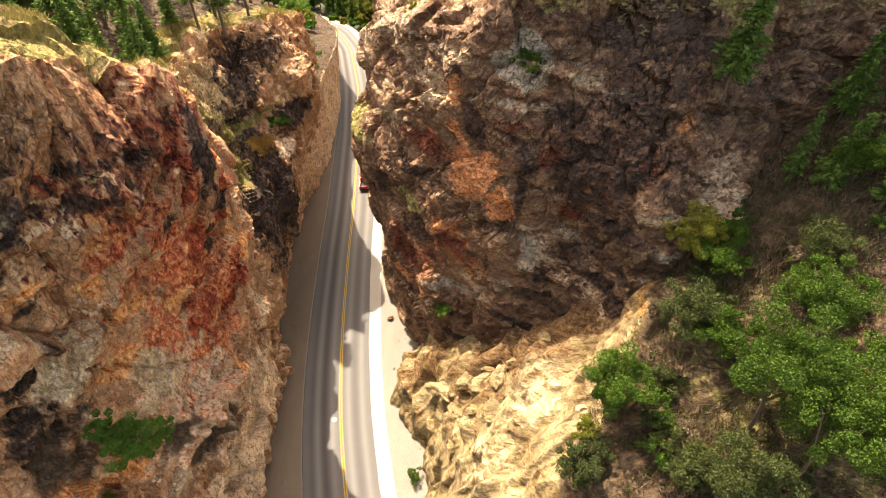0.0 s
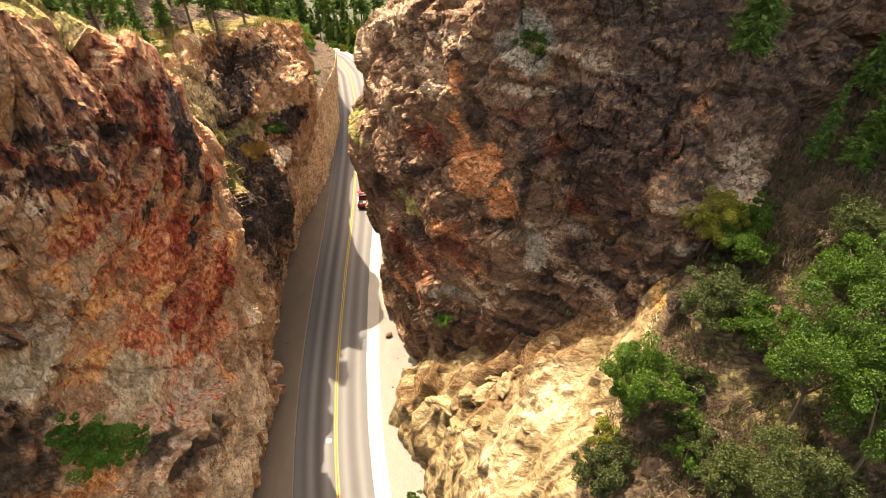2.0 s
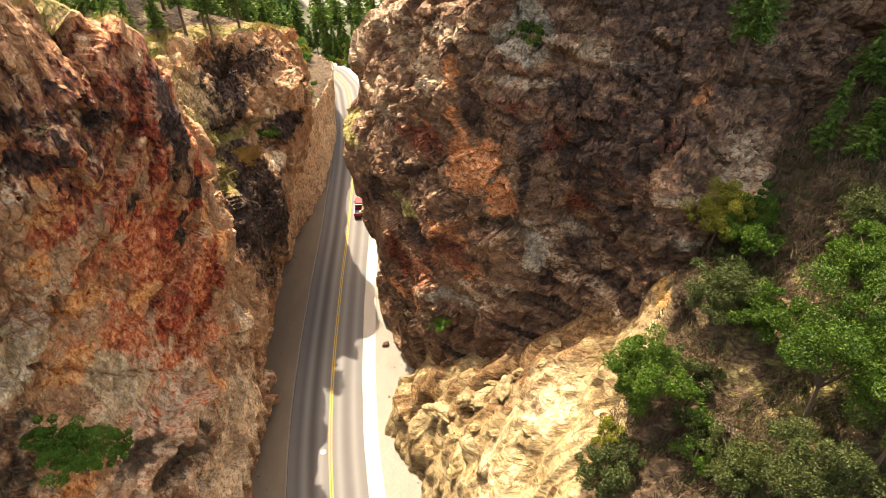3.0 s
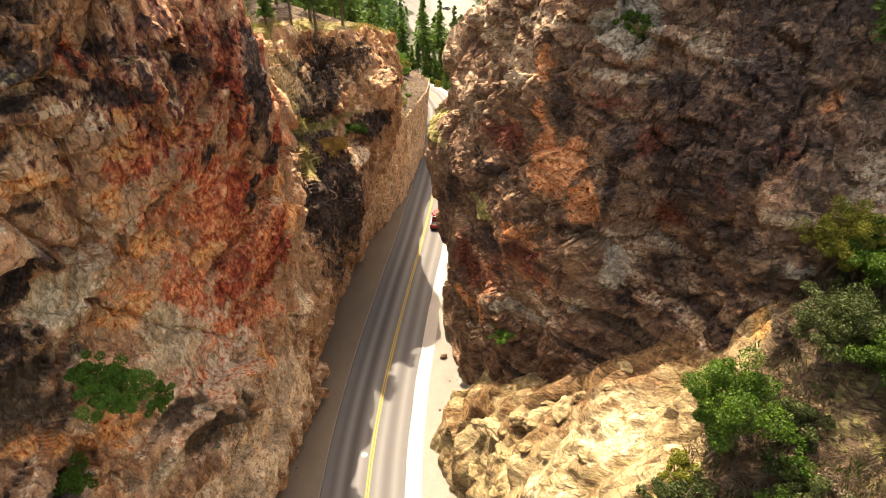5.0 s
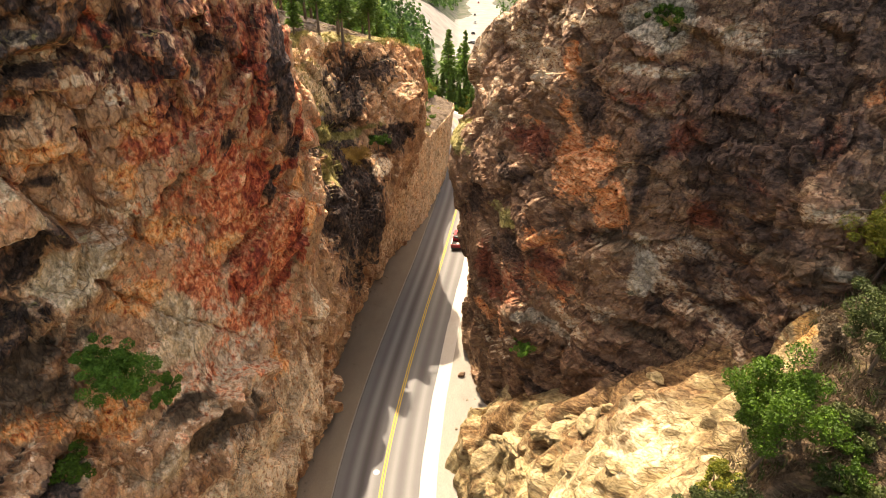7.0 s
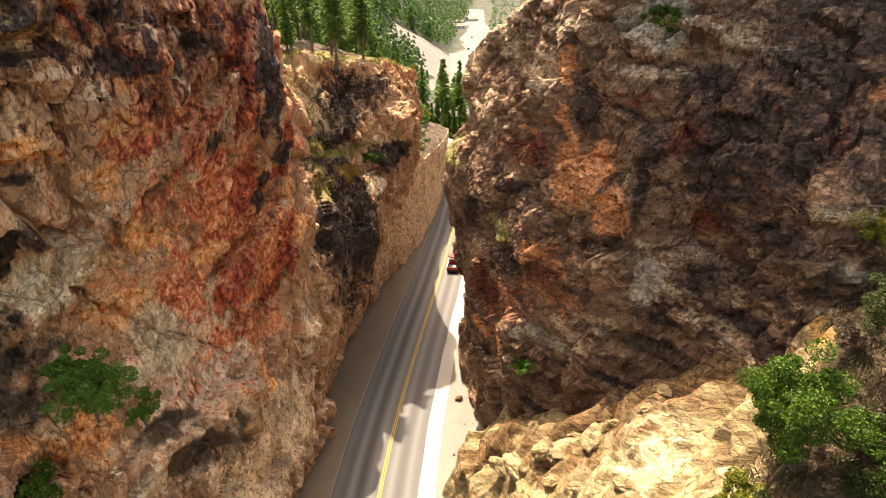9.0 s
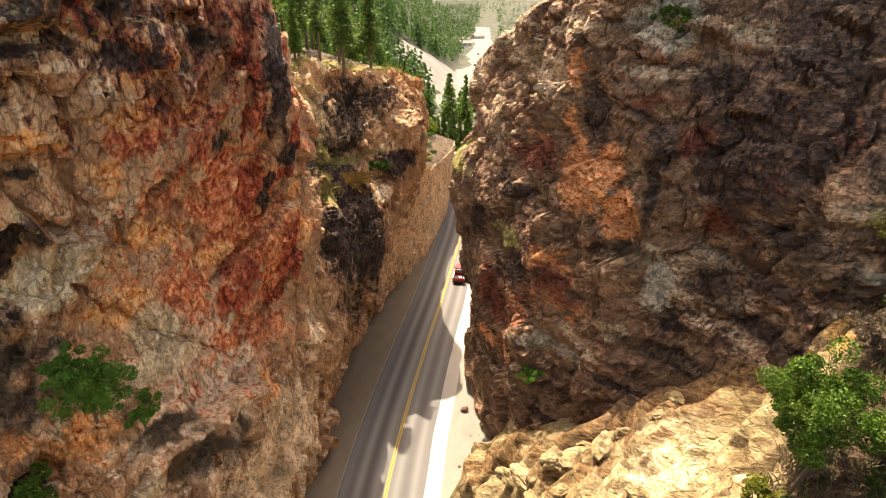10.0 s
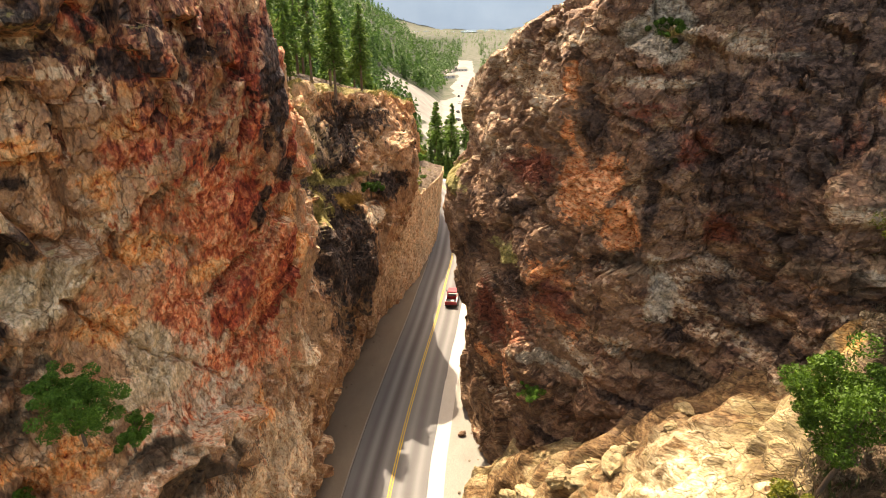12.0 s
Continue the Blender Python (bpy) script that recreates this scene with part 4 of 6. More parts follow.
def ground():
    ya = np.concatenate([np.arange(-60, 130, 2.0), 130 * (4600 / 130) ** np.linspace(0, 1, 200)])
    ta = np.linspace(-1, 1, 161)
    ta = np.sign(ta) * np.abs(ta) ** 1.6
    half = np.interp(ya, (-60, 130, 400, 4600), (90, 110, 420, 3200))
    gx = np.interp(ya, (100, 160, 300, 420, 950, 4000), (-19, -30, -51, -71, -140, -590))[:, None] + half[:, None] * ta[None, :]
    gy = np.repeat(ya[:, None], len(ta), 1)
    p = np.stack([gx.ravel(), gy.ravel(), ground_height(gx.ravel(), gy.ravel())], 1)
    m, nt, b = nodes_of("valley_ground", 0.95)
    v = place_vector(nt)
    n1, n2, n3 = noise_node(nt, 0.012, 6, 0.6, v), noise_node(nt, 0.12, 6, 0.6, v), noise_node(nt, 3.0, 5, 0.6, v)
    att = nt.nodes.new("ShaderNodeAttribute")
    att.attribute_name = "cover"
    sep = nt.nodes.new("ShaderNodeSeparateColor")
    nt.links.new(att.outputs["Color"], sep.inputs[0])
    dust = ramp(nt, n3, (0.3, (0.27, 0.22, 0.16)), (0.7, (0.40, 0.34, 0.26)))
    grass = ramp(nt, n2, (0.34, (0.02, 0.034, 0.014)), (0.46, (0.05, 0.056, 0.034)), (0.66, (0.10, 0.094, 0.075)))
    scree = ramp(nt, n2, (0.3, (0.145, 0.137, 0.122)), (0.7, (0.235, 0.222, 0.20)))
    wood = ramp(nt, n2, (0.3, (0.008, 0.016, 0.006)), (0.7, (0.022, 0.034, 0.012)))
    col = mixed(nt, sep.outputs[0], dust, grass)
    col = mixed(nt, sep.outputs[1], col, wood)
    col = mixed(nt, ramp(nt, math_node(nt, "ADD", sep.outputs[2], math_node(nt, "MULTIPLY", math_node(nt, "SUBTRACT", n2, 0.5), 0.5)), (0.4, (0, 0, 0)), (0.55, (1, 1, 1))), col, scree)
    nt.links.new(col, b.inputs["Base Color"])
    bumped(nt, b, n3, 0.4, 0.1)
    me = mesh_from_arrays("ground", p, grid_faces(*gx.shape), m, True)
    w = p[:, 0] - valley_axis(p[:, 1])
    cov = np.zeros((len(p), 4))
    cov[:, 3] = 1
    cov[:, 0] = smooth(125, 150, p[:, 1])
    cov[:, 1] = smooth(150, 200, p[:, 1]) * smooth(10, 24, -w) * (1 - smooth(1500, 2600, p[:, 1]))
    flat_floor = smooth(225, 260, p[:, 1]) * (1 - smooth(900, 1100, p[:, 1])) * (1 - smooth(0.8, 1.15, np.abs(w - np.interp(p[:, 1], (225, 330, 450, 700, 950), (4, 2, 8, 2, -10)) + 5 * fbm(p / 45, 151, 3)) / np.interp(p[:, 1], (225, 300, 420, 560, 900), (20, 20, 15, 12, 14))))
    apron = (1 - smooth(0.8, 1.1, np.hypot((p[:, 0] + 72) / 24, (p[:, 1] - 330) / 62)))
    cov[:, 2] = np.maximum(flat_floor, apron)
    cov[:, 1] *= 1 - apron
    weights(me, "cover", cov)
    return tagged(new("ground", me), "dusty canyon floor running out into a dry grassy valley", "ground", kind="structure")


ground_ob = ground()


def strip(name, y0, y1, off0, off1, lift, mat, step=1.0, edge=0.0, seed=0):
    """A band along the road between two offsets from its centre line."""
    y = np.arange(y0, y1 + 0.01, step)
    c = road_x(y)
    slope = np.gradient(c, y)
    nx, ny = 1 / np.sqrt(1 + slope ** 2), -slope / np.sqrt(1 + slope ** 2)
    k = max(2, int(abs(off1 - off0) / 1.2) + 1)
    o = np.linspace(0, 1, k)
    wob = edge * value_noise(np.stack([y / 2.3, 0 * y, 0 * y], 1), seed)
    a, b = off0 + wob, off1 + wob * 0.6
    off = a[:, None] + (b - a)[:, None] * o[None, :]
    gx = c[:, None] + nx[:, None] * off
    gy = y[:, None] + ny[:, None] * off
    gz = (road_z(y) + lift)[:, None] + 0 * off
    top = np.stack([gx, gy, gz], 2)
    low = top.copy()
    low[:, :, 2] -= 0.25
    ring = np.concatenate([low[:, :1], top, low[:, -1:]], 1)
    return mesh_from_arrays(name, ring.reshape(-1, 3), grid_faces(*ring.shape[:2]), mat)


def asphalt():
    """Worn asphalt with paler wheel tracks along the lanes."""
    m, nt, b = nodes_of("asphalt", 0.85)
    v = place_vector(nt)
    att = nt.nodes.new("ShaderNodeAttribute")
    att.attribute_name = "across"
    sep = nt.nodes.new("ShaderNodeSeparateColor")
    nt.links.new(att.outputs["Color"], sep.inputs[0])
    n1, n2 = noise_node(nt, 0.5, 5, 0.6, v), noise_node(nt, 40.0, 3, 0.6, v)
    col = mixed(nt, n1, (0.115, 0.114, 0.113), (0.145, 0.143, 0.141))
    col = mixed(nt, sep.outputs[0], col, (0.22, 0.217, 0.212))
    col = mixed(nt, sep.outputs[1], col, (0.062, 0.056, 0.053))
    col = mixed(nt, 0.3, col, ramp(nt, n2, (0.3, (0.6,) * 3), (0.7, (1.3,) * 3)), "MULTIPLY")
    nt.links.new(col, b.inputs["Base Color"])
    bumped(nt, b, n2, 0.3, 0.01)
    return m


ASPHALT = asphalt()
GRAVEL = plain_material("brown_gravel", (0.15, 0.115, 0.08), (0.23, 0.185, 0.135), 0.5, 0.95, 0.5, 0.05, (1, 0.35, 1), 16.0)
DUST = plain_material("dusty_verge", (0.20, 0.185, 0.16), (0.275, 0.26, 0.225), 0.7, 0.95, 0.5, 0.05, (1, 0.3, 1), 14.0)
CONCRETE = plain_material("pale_concrete", (0.36, 0.345, 0.31), (0.44, 0.425, 0.385), 1.4, 0.8, 0.3, 0.02, (1, 0.4, 1), 20.0)
YELLOW = plain_material("yellow_paint", (0.44, 0.29, 0.015), (0.52, 0.35, 0.025), 3.0, 0.6, 0.2, 0.005)
KERB = plain_material("weathered_kerb", (0.19, 0.17, 0.145), (0.26, 0.235, 0.20), 2.0, 0.85, 0.3, 0.02)
SEAM = plain_material("dark_seam", (0.05, 0.045, 0.04), (0.09, 0.08, 0.07), 3.0, 0.9, 0.3, 0.01)


def road():
    y = np.arange(-60, 204, 1.0)
    off = np.linspace(-4.5, 3.7, 42)
    c = road_x(y)
    slope = np.gradient(c, y)
    nx, ny = 1 / np.sqrt(1 + slope ** 2), -slope / np.sqrt(1 + slope ** 2)
    g = np.stack([c[:, None] + nx[:, None] * off, y[:, None] + ny[:, None] * off, np.repeat(road_z(y)[:, None], len(off), 1)], 2)
    low = g.copy()
    low[:, :, 2] -= 0.28
    g = np.concatenate([low[:, :1], g, low[:, -1:]], 1)
    me = mesh_from_arrays("road", g.reshape(-1, 3), grid_faces(*g.shape[:2]), ASPHALT)
    o = np.concatenate([off[:1], off, off[-1:]])
    wear = sum(np.exp(-((o - k) / 0.34) ** 2) for k in (-2.75, -1.05, 0.95, 2.65))
    dark = 0.8 * np.exp(-((o + 2.0) / 0.45) ** 2) + 0.35 * np.exp(-((o - 1.8) / 0.4) ** 2) + 0.5 * np.exp(-((o + 3.5) / 0.3) ** 2)
    row = np.stack([0.55 * wear, dark, 0 * o, 0 * o + 1], 1)
    weights(me, "across", np.repeat(row[None], len(y), 0).reshape(-1, 4))
    ob = tagged(new("road", me), "grey two-lane asphalt road with a double yellow line", "road", kind="structure")
    for side in (-0.17, 0.07):
        part("centre_line", strip("centre_line", -60, 203, side, side + 0.11, 0.006, YELLOW), None, ob, "yellow painted line")
    part("seam", strip("seam", -60, 203, -4.56, -4.5, 0.012, SEAM, 1.0, 0.03, 4), None, ob, "dark joint")
    return ob


road_ob = road()
kerb = tagged(part("kerb", strip("kerb", -60, 203, -4.68, -4.56, 0.08, KERB, 1.0, 0.03, 5), None), "low weathered concrete kerb along the shaded verge", "kerb", kind="structure")
gutter = tagged(part("gutter", strip("gutter", -60, 203, 3.7, 5.35, 0.012, CONCRETE, 0.5, 0.05, 6), None), "sun-bleached concrete shoulder strip", "pavement", kind="structure")


def verge(name, y0, y1, off0, off1, rise, seed, mat):
    y = np.arange(y0, y1 + 0.01, 0.6)
    c = road_x(y)
    o = np.linspace(0, 1, 40)
    off = off0 + (off1 - off0) * o
    gx = c[:, None] + off[None, :]
    gy = np.repeat(y[:, None], len(o), 1)
    p = np.stack([gx.ravel(), gy.ravel(), 0 * gx.ravel()], 1)
    gz = road_z(y)[:, None] + rise * (o ** 2)[None, :] + (0.10 * fbm(p / 2.2, seed, 4)).reshape(gx.shape) * np.minimum(o * 6, 1)[None, :] - 0.015
    return mesh_from_arrays(name, np.stack([gx, gy, gz], 2).reshape(-1, 3), grid_faces(*gx.shape), mat, True)


tagged(part("verge", verge("verge", -40, 150, -4.76, -15.5, 1.3, 151, GRAVEL), None), "dusty brown gravel verge below the red cliff", "verge", kind="structure")
tagged(part("verge", verge("verge", -40, 135, 5.35, 13.5, 0.5, 152, DUST), None), "pale dusty verge beside the concrete strip", "verge", kind="structure")


# ---------------------------------------------------------------- distance
def backdrop():
    """Hazy mountains across the far end of the valley."""
    x = np.linspace(-3600, 2200, 120)
    p = np.stack([x / 700, 0 * x, 0 * x], 1)
    crest = 420 + 170 * fbm(p, 201, 4)
    v = np.linspace(0, 1, 12)
    g = np.stack([np.repeat(x[:, None], 12, 1), 4560 + 60 * v[None, :] + 0 * x[:, None], -60 + (crest[:, None] + 60) * v[None, :]], 2)
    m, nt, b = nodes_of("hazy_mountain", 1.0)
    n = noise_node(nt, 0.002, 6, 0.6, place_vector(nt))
    # the haze is painted: blue put into the colour and made to glow
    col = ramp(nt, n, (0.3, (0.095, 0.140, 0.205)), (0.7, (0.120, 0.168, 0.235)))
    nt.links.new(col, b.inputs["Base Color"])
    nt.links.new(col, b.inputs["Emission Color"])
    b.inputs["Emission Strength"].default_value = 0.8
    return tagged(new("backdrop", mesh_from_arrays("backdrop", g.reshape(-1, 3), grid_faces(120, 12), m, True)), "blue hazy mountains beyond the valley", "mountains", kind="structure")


backdrop()
WATER, _nt, _b = nodes_of("lake_water", 0.12)
_b.inputs["Base Color"].default_value = (0.20, 0.27, 0.30, 1)


def lake():
    x = np.linspace(-1500, -200, 40)
    v = np.linspace(0, 1, 8)
    y = 3000 + 1400 * v[None, :] + 40 * value_noise(np.stack([x / 130, 0 * x, 0 * x], 1), 5)[:, None] * (1 - 2 * v[None, :])
    z = np.full((40, 8), 13.5)
    g = np.stack([np.repeat(x[:, None], 8, 1), y, z], 2)
    return tagged(new("water", mesh_from_arrays("water", g.reshape(-1, 3), grid_faces(40, 8), WATER, True)), "pale lake far down the valley", "lake", kind="structure")


lake()


# ---------------------------------------------------------------- plants
def unit(v):
    return v / np.maximum(np.linalg.norm(v, axis=1, keepdims=True), 1e-9)


def leaf_quads(rng, c, size, normal=None, long=1.0, droop=None):
    """Small leaves as quads: centres c, turned at random about an outward normal."""
    n = len(c)
    a = unit(rng.normal(size=(n, 3))) if droop is None else unit(droop + 0.35 * rng.normal(size=(n, 3)))
    w = unit(rng.normal(size=(n, 3)) + (0 if normal is None else 1.1 * normal))
    b = unit(np.cross(w, a))
    a = unit(np.cross(b, w)) if droop is None else a
    s = (size * (0.6 + 0.8 * rng.random(n)))[:, None]
    v = np.stack([c - a * s * long - 0.1 * b * s, c - b * s * 0.55 + w * 0.12 * s, c + a * s * long, c + b * s * 0.55 + w * 0.12 * s], 1).reshape(-1, 3)
    return v, np.arange(4 * n).reshape(n, 4)


def crown_mesh(name, rng, radius, height, n, size, mat, clumps=30, base=0.0):
    """A crown of many small clumps of leaves with gaps between them."""
    d = unit(rng.normal(size=(clumps, 3)))
    d[:, 2] = d[:, 2] * 0.9 + 0.12
    k = rng.uniform(0.35, 1.25, clumps)[:, None]
    cc = d * k * np.array((radius, radius, height / 2)) * 0.82 + np.array((0, 0, base + height * 0.5))
    cr = radius * rng.uniform(0.12, 0.27, clumps)
    pick = rng.integers(0, clumps, n)
    out = unit(rng.normal(size=(n, 3)))
    out[:, 2] = out[:, 2] * 0.8 + 0.15
    r = cr[pick] * rng.uniform(0.55, 1.08, n) ** 0.7
    c = cc[pick] + out * r[:, None]
    v, f = leaf_quads(rng, c, size, out)
    return mesh_from_arrays(name, v, f, mat), cc


def tube(pts, radii, sides=7):
    """A tapered limb through points."""
    pts = np.array(pts, float)
    way = unit(np.gradient(pts, axis=0))
    ref = np.where(np.abs(way[:, 2:3]) > 0.9, np.array([[1.0, 0, 0]]), np.array([[0, 0, 1.0]]))
    a = unit(np.cross(way, ref))
    b = np.cross(way, a)
    ang = np.linspace(0, 2 * np.pi, sides + 1)
    ring = pts[:, None, :] + (a[:, None, :] * np.cos(ang)[None, :, None] + b[:, None, :] * np.sin(ang)[None, :, None]) * np.array(radii)[:, None, None]
    return ring.reshape(-1, 3), grid_faces(len(pts), sides + 1)


def joined(parts):
    vs, fs, k = [], [], 0
    for v, f in parts:
        vs.append(v)
        fs.append(f + k)
        k += len(v)
    return np.concatenate(vs), np.concatenate(fs)


def broad_tree(at, radius, height, trunk, mat, n, seed, label, name="tree", category="tree", leaf=0.062):
    """Broad-leaved tree or bush: a forked trunk with limbs and a loose crown."""
    rng = np.random.default_rng(seed)
    thing = new(name)
    thing.location = at
    crown, cc = crown_mesh("crown", rng, radius, height, int(n * (3.8 if radius > 1.6 else 3.0) if leaf < 0.1 else n * 2.2), leaf, mat, 64 if radius > 1.6 else 26, trunk)
    limbs = []
    lean = rng.normal(size=2) * 0.15 * trunk
    fork = np.array((lean[0], lean[1], trunk + height * 0.15))
    limbs.append(tube([(0, 0, -0.5), fork * 0.5, fork], [0.03 * radius + 0.03, 0.025 * radius + 0.025, 0.018 * radius + 0.015]))
    for c in cc[:9]:
        mid = fork * 0.4 + c * 0.6 + np.array((0, 0, 0.1 * height))
        limbs.append(tube([fork * 0.8, mid, c], [0.018 * radius + 0.012, 0.012 * radius + 0.008, 0.006], 5))
    part("trunk", mesh_from_arrays("trunk", *joined(limbs), BARK, True), None, thing)
    part("crown", crown, None, thing)
    return tagged(thing, label, category, group="trees and bushes in the canyon")


def conifer_meshes(seed, height, spread, bare, sparse, mat, dense, needle, twigs=True):
    """Trunk and needle crown of a pine or fir: whorls of drooping boughs, uneven, with gaps."""
    rng = np.random.default_rng(seed)
    bend = rng.normal(size=2) * 0.02 * height
    zs = np.linspace(-0.6, height, 9)
    pts = np.stack([bend[0] * (zs / height) ** 2, bend[1] * (zs / height) ** 2, zs], 1)
    limbs = [tube(pts, np.linspace(0.017 * height, 0.02, 9))]
    cs, ws = [], []
    z = bare * height
    while z < height * 0.985:
        f = (z - bare * height) / (height * (1 - bare))
        reach = spread * (1 - f) ** 0.8 * rng.uniform(0.65, 1.15) + 0.12
        turn = rng.uniform(0, 6.28)
        for k in range(rng.integers(3, 6)):
            if rng.random() < sparse:
                continue
            a = turn + k * 6.28 / 4.5 + rng.normal() * 0.3
            r = reach * rng.uniform(0.6, 1.1)
            way = np.array((math.cos(a), math.sin(a), 0.0))
            m = max(4, int(r * dense))
            s = np.linspace(0.12, 1, m)
            c = way[None, :] * (r * s)[:, None] + np.array((bend[0] * f, bend[1] * f, z))[None, :]
            c[:, 2] += -0.28 * r * s ** 1.4 + 0.1 * r * s
            c = np.repeat(c, 3, 0) + rng.normal(size=(3 * m, 3)) * 0.09 * (0.4 + r)
            cs.append(c)
            ws.append(np.repeat((way + np.array((0, 0, -0.25)))[None, :], 3 * m, 0))
            if twigs and r > 0.8:
                limbs.append(tube([(way * 0).tolist() + np.array((bend[0] * f, bend[1] * f, z)), way * r * 0.8 + np.array((bend[0] * f, bend[1] * f, z - 0.12 * r))], [0.025, 0.008], 4))
        z += height * 0.026 * rng.uniform(0.7, 1.3)
    c, w = np.concatenate(cs), np.concatenate(ws)
    v, f = leaf_quads(rng, c, needle, None, 1.35, w)
    return mesh_from_arrays("trunk", *joined(limbs), BARK, True), mesh_from_arrays("crown", v, f, mat)


CONIFERS, LIGHT_CONIFERS = [], []


def conifer_kinds():
    for seed, h, spread, bare, sparse in ((1, 11, 1.9, 0.28, 0.18), (2, 13, 1.7, 0.35, 0.25), (3, 9, 1.8, 0.12, 0.08), (4, 14.5, 2.2, 0.3, 0.15), (5, 10, 1.35, 0.2, 0.2)):
        CONIFERS.append(conifer_meshes(seed, h, spread, bare, sparse, NEEDLES, 11, 0.16))
        LIGHT_CONIFERS.append(conifer_meshes(seed, h, spread * 1.1, bare + 0.05, sparse + 0.1, NEEDLES, 4.5, 0.28, False))


conifer_kinds()


def conifer(at, kind, scale, turn, label="dark green pine with a bare lower trunk on the cliff top", name="pine_tree", kinds=None):
    thing = new(name)
    for nm, me in zip(("trunk", "crown"), (kinds or CONIFERS)[kind]):
        part(nm, me, None, thing)
    thing.matrix_basis = Matrix.Translation(at) @ pose(0, 0, 0, 0, 0, turn) @ Matrix.Diagonal((scale, scale, scale, 1))
    return tagged(thing, label, "tree", group="conifers")


LEFT_P = left_grid.reshape(-1, 3)
RIGHT_P = right_grid.reshape(-1, 3)


def on_left_top(x, y):
    """Height of the left cliff's top at a place."""
    i = int(np.argmin(np.abs(left_y - y)))
    row = left_grid[i, left_nv - 1:]
    return float(np.interp(-x, -row[:, 0], row[:, 2]))


def on_mesh(points, x, y, low=-5.0):
    d = np.hypot(points[:, 0] - x, points[:, 1] - y) + 100.0 * (points[:, 2] < low)
    near = np.argsort(d)[:6]
    return float(points[near, 2].max())


def ground_at(x, y):
    return float(ground_height(np.array([float(x)]), np.array([float(y)]))[0])


def on_spur(x, y):
    return float(spur_height(np.array([float(x)]), np.array([float(y)]))[0])


# trees on the wooded slope to the right of the road
for tx, ty, r, h, trunk, mat, n, label in (
        (11.4, 20.4, 2.6, 4.6, 2.2, LEAVES, 6500, "full green leafy tree above the yellow rock"),
        (19.6, 17.8, 3.6, 6.5, 3.0, LEAVES, 9000, "large bright green leafy tree on the slope"),
        (23.6, 22.6, 2.6, 4.6, 2.0, LEAVES, 6000, "bright green leafy tree on the wooded slope"),
        (20.6, 14.2, 3.0, 5.0, 4.5, LEAVES, 7000, "green leafy tree on the wooded slope"),
        (16.6, 24.2, 2.4, 3.8, 1.6, LEAVES_DULL, 5000, "olive green bushy tree beside the yellow rock"),
        (18.6, 22.4, 2.0, 3.6, 1.2, LEAVES, 4200, "green bushy tree on the slope"),
        (20.0, 28.4, 1.9, 2.6, 0.8, LEAVES, 3600, "green bush below the cliff"),
        (18.6, 30.4, 2.2, 4.2, 1.2, LEAVES_GOLD, 5000, "yellowing green tree at the foot of the cliff"),
        (20.4, 30.2, 1.6, 3.4, 1.0, LEAVES, 3200, "slim green tree beside the yellowing one"),
        (9.2, 16.6, 1.8, 2.8, 0.6, LEAVES_DULL, 3800, "pale green bush on the yellow rock"),
        (9.6, 19.0, 1.0, 1.8, 0.5, LEAVES_GOLD, 1500, "small yellow-green bush on the yellow rock"),
        (16.6, 13.4, 2.4, 4.0, 2.4, LEAVES_DULL, 5200, "olive green tree on the wooded slope"),
        (15.0, 15.6, 1.8, 2.6, 0.6, LEAVES_DULL, 3200, "dull green bush on brown soil"),
        (24.0, 17.0, 2.8, 5.0, 2.0, LEAVES, 5500, "green leafy tree among others on the slope"),
        (26.0, 13.0, 3.0, 5.0, 2.0, LEAVES, 5500, "green leafy tree among others on the slope"),
        (25.6, 27.0, 1.8, 2.6, 0.6, LEAVES_DULL, 2600, "dull green bush on the slope"),
        (28.0, 31.0, 2.0, 3.2, 1.0, LEAVES, 3000, "dark green bush under the cliff"),
        (14.8, 21.4, 1.5, 2.0, 0.4, LEAVES_DULL, 2400, "scrubby olive bush on brown soil"),
        (14.2, 18.6, 1.2, 1.5, 0.3, LEAVES_DULL, 1600, "scrubby olive bush on brown soil"),
        (19.0, 25.6, 1.4, 1.8, 0.4, LEAVES_DULL, 2000, "scrubby olive bush on brown soil"),
        (22.4, 19.4, 2.2, 3.6, 1.4, LEAVES, 4200, "green leafy tree on the slope")):
    broad_tree((tx, ty, on_spur(tx, ty) - 0.1), r, h, trunk, mat, n, int(tx * 31 + ty * 7), label, "tree" if h > 3 else "bush", "tree" if h > 3 else "bush")

# undergrowth between the trees
def undergrowth():
    rng = np.random.default_rng(33)
    made = 0
    while made < 26:
        x, y = rng.uniform(11.5, 30), rng.uniform(9, 31)
        if x - 0.67 * (y - 20) < 11.5:
            continue
        kind = rng.random()
        mat, label = (LEAVES, "low green bush among the slope's trees") if kind < 0.4 else (LEAVES_DULL, "low olive bush among the slope's trees") if kind < 0.75 else (TWIGS, "bare brown bush among the slope's trees")
        r = rng.uniform(0.7, 1.4)
        broad_tree((x, y, on_spur(x, y) - 0.05), r, r * 1.5, 0.15, mat, int(700 * r), int(900 + made), label, "bush", "bush")
        made += 1


undergrowth()

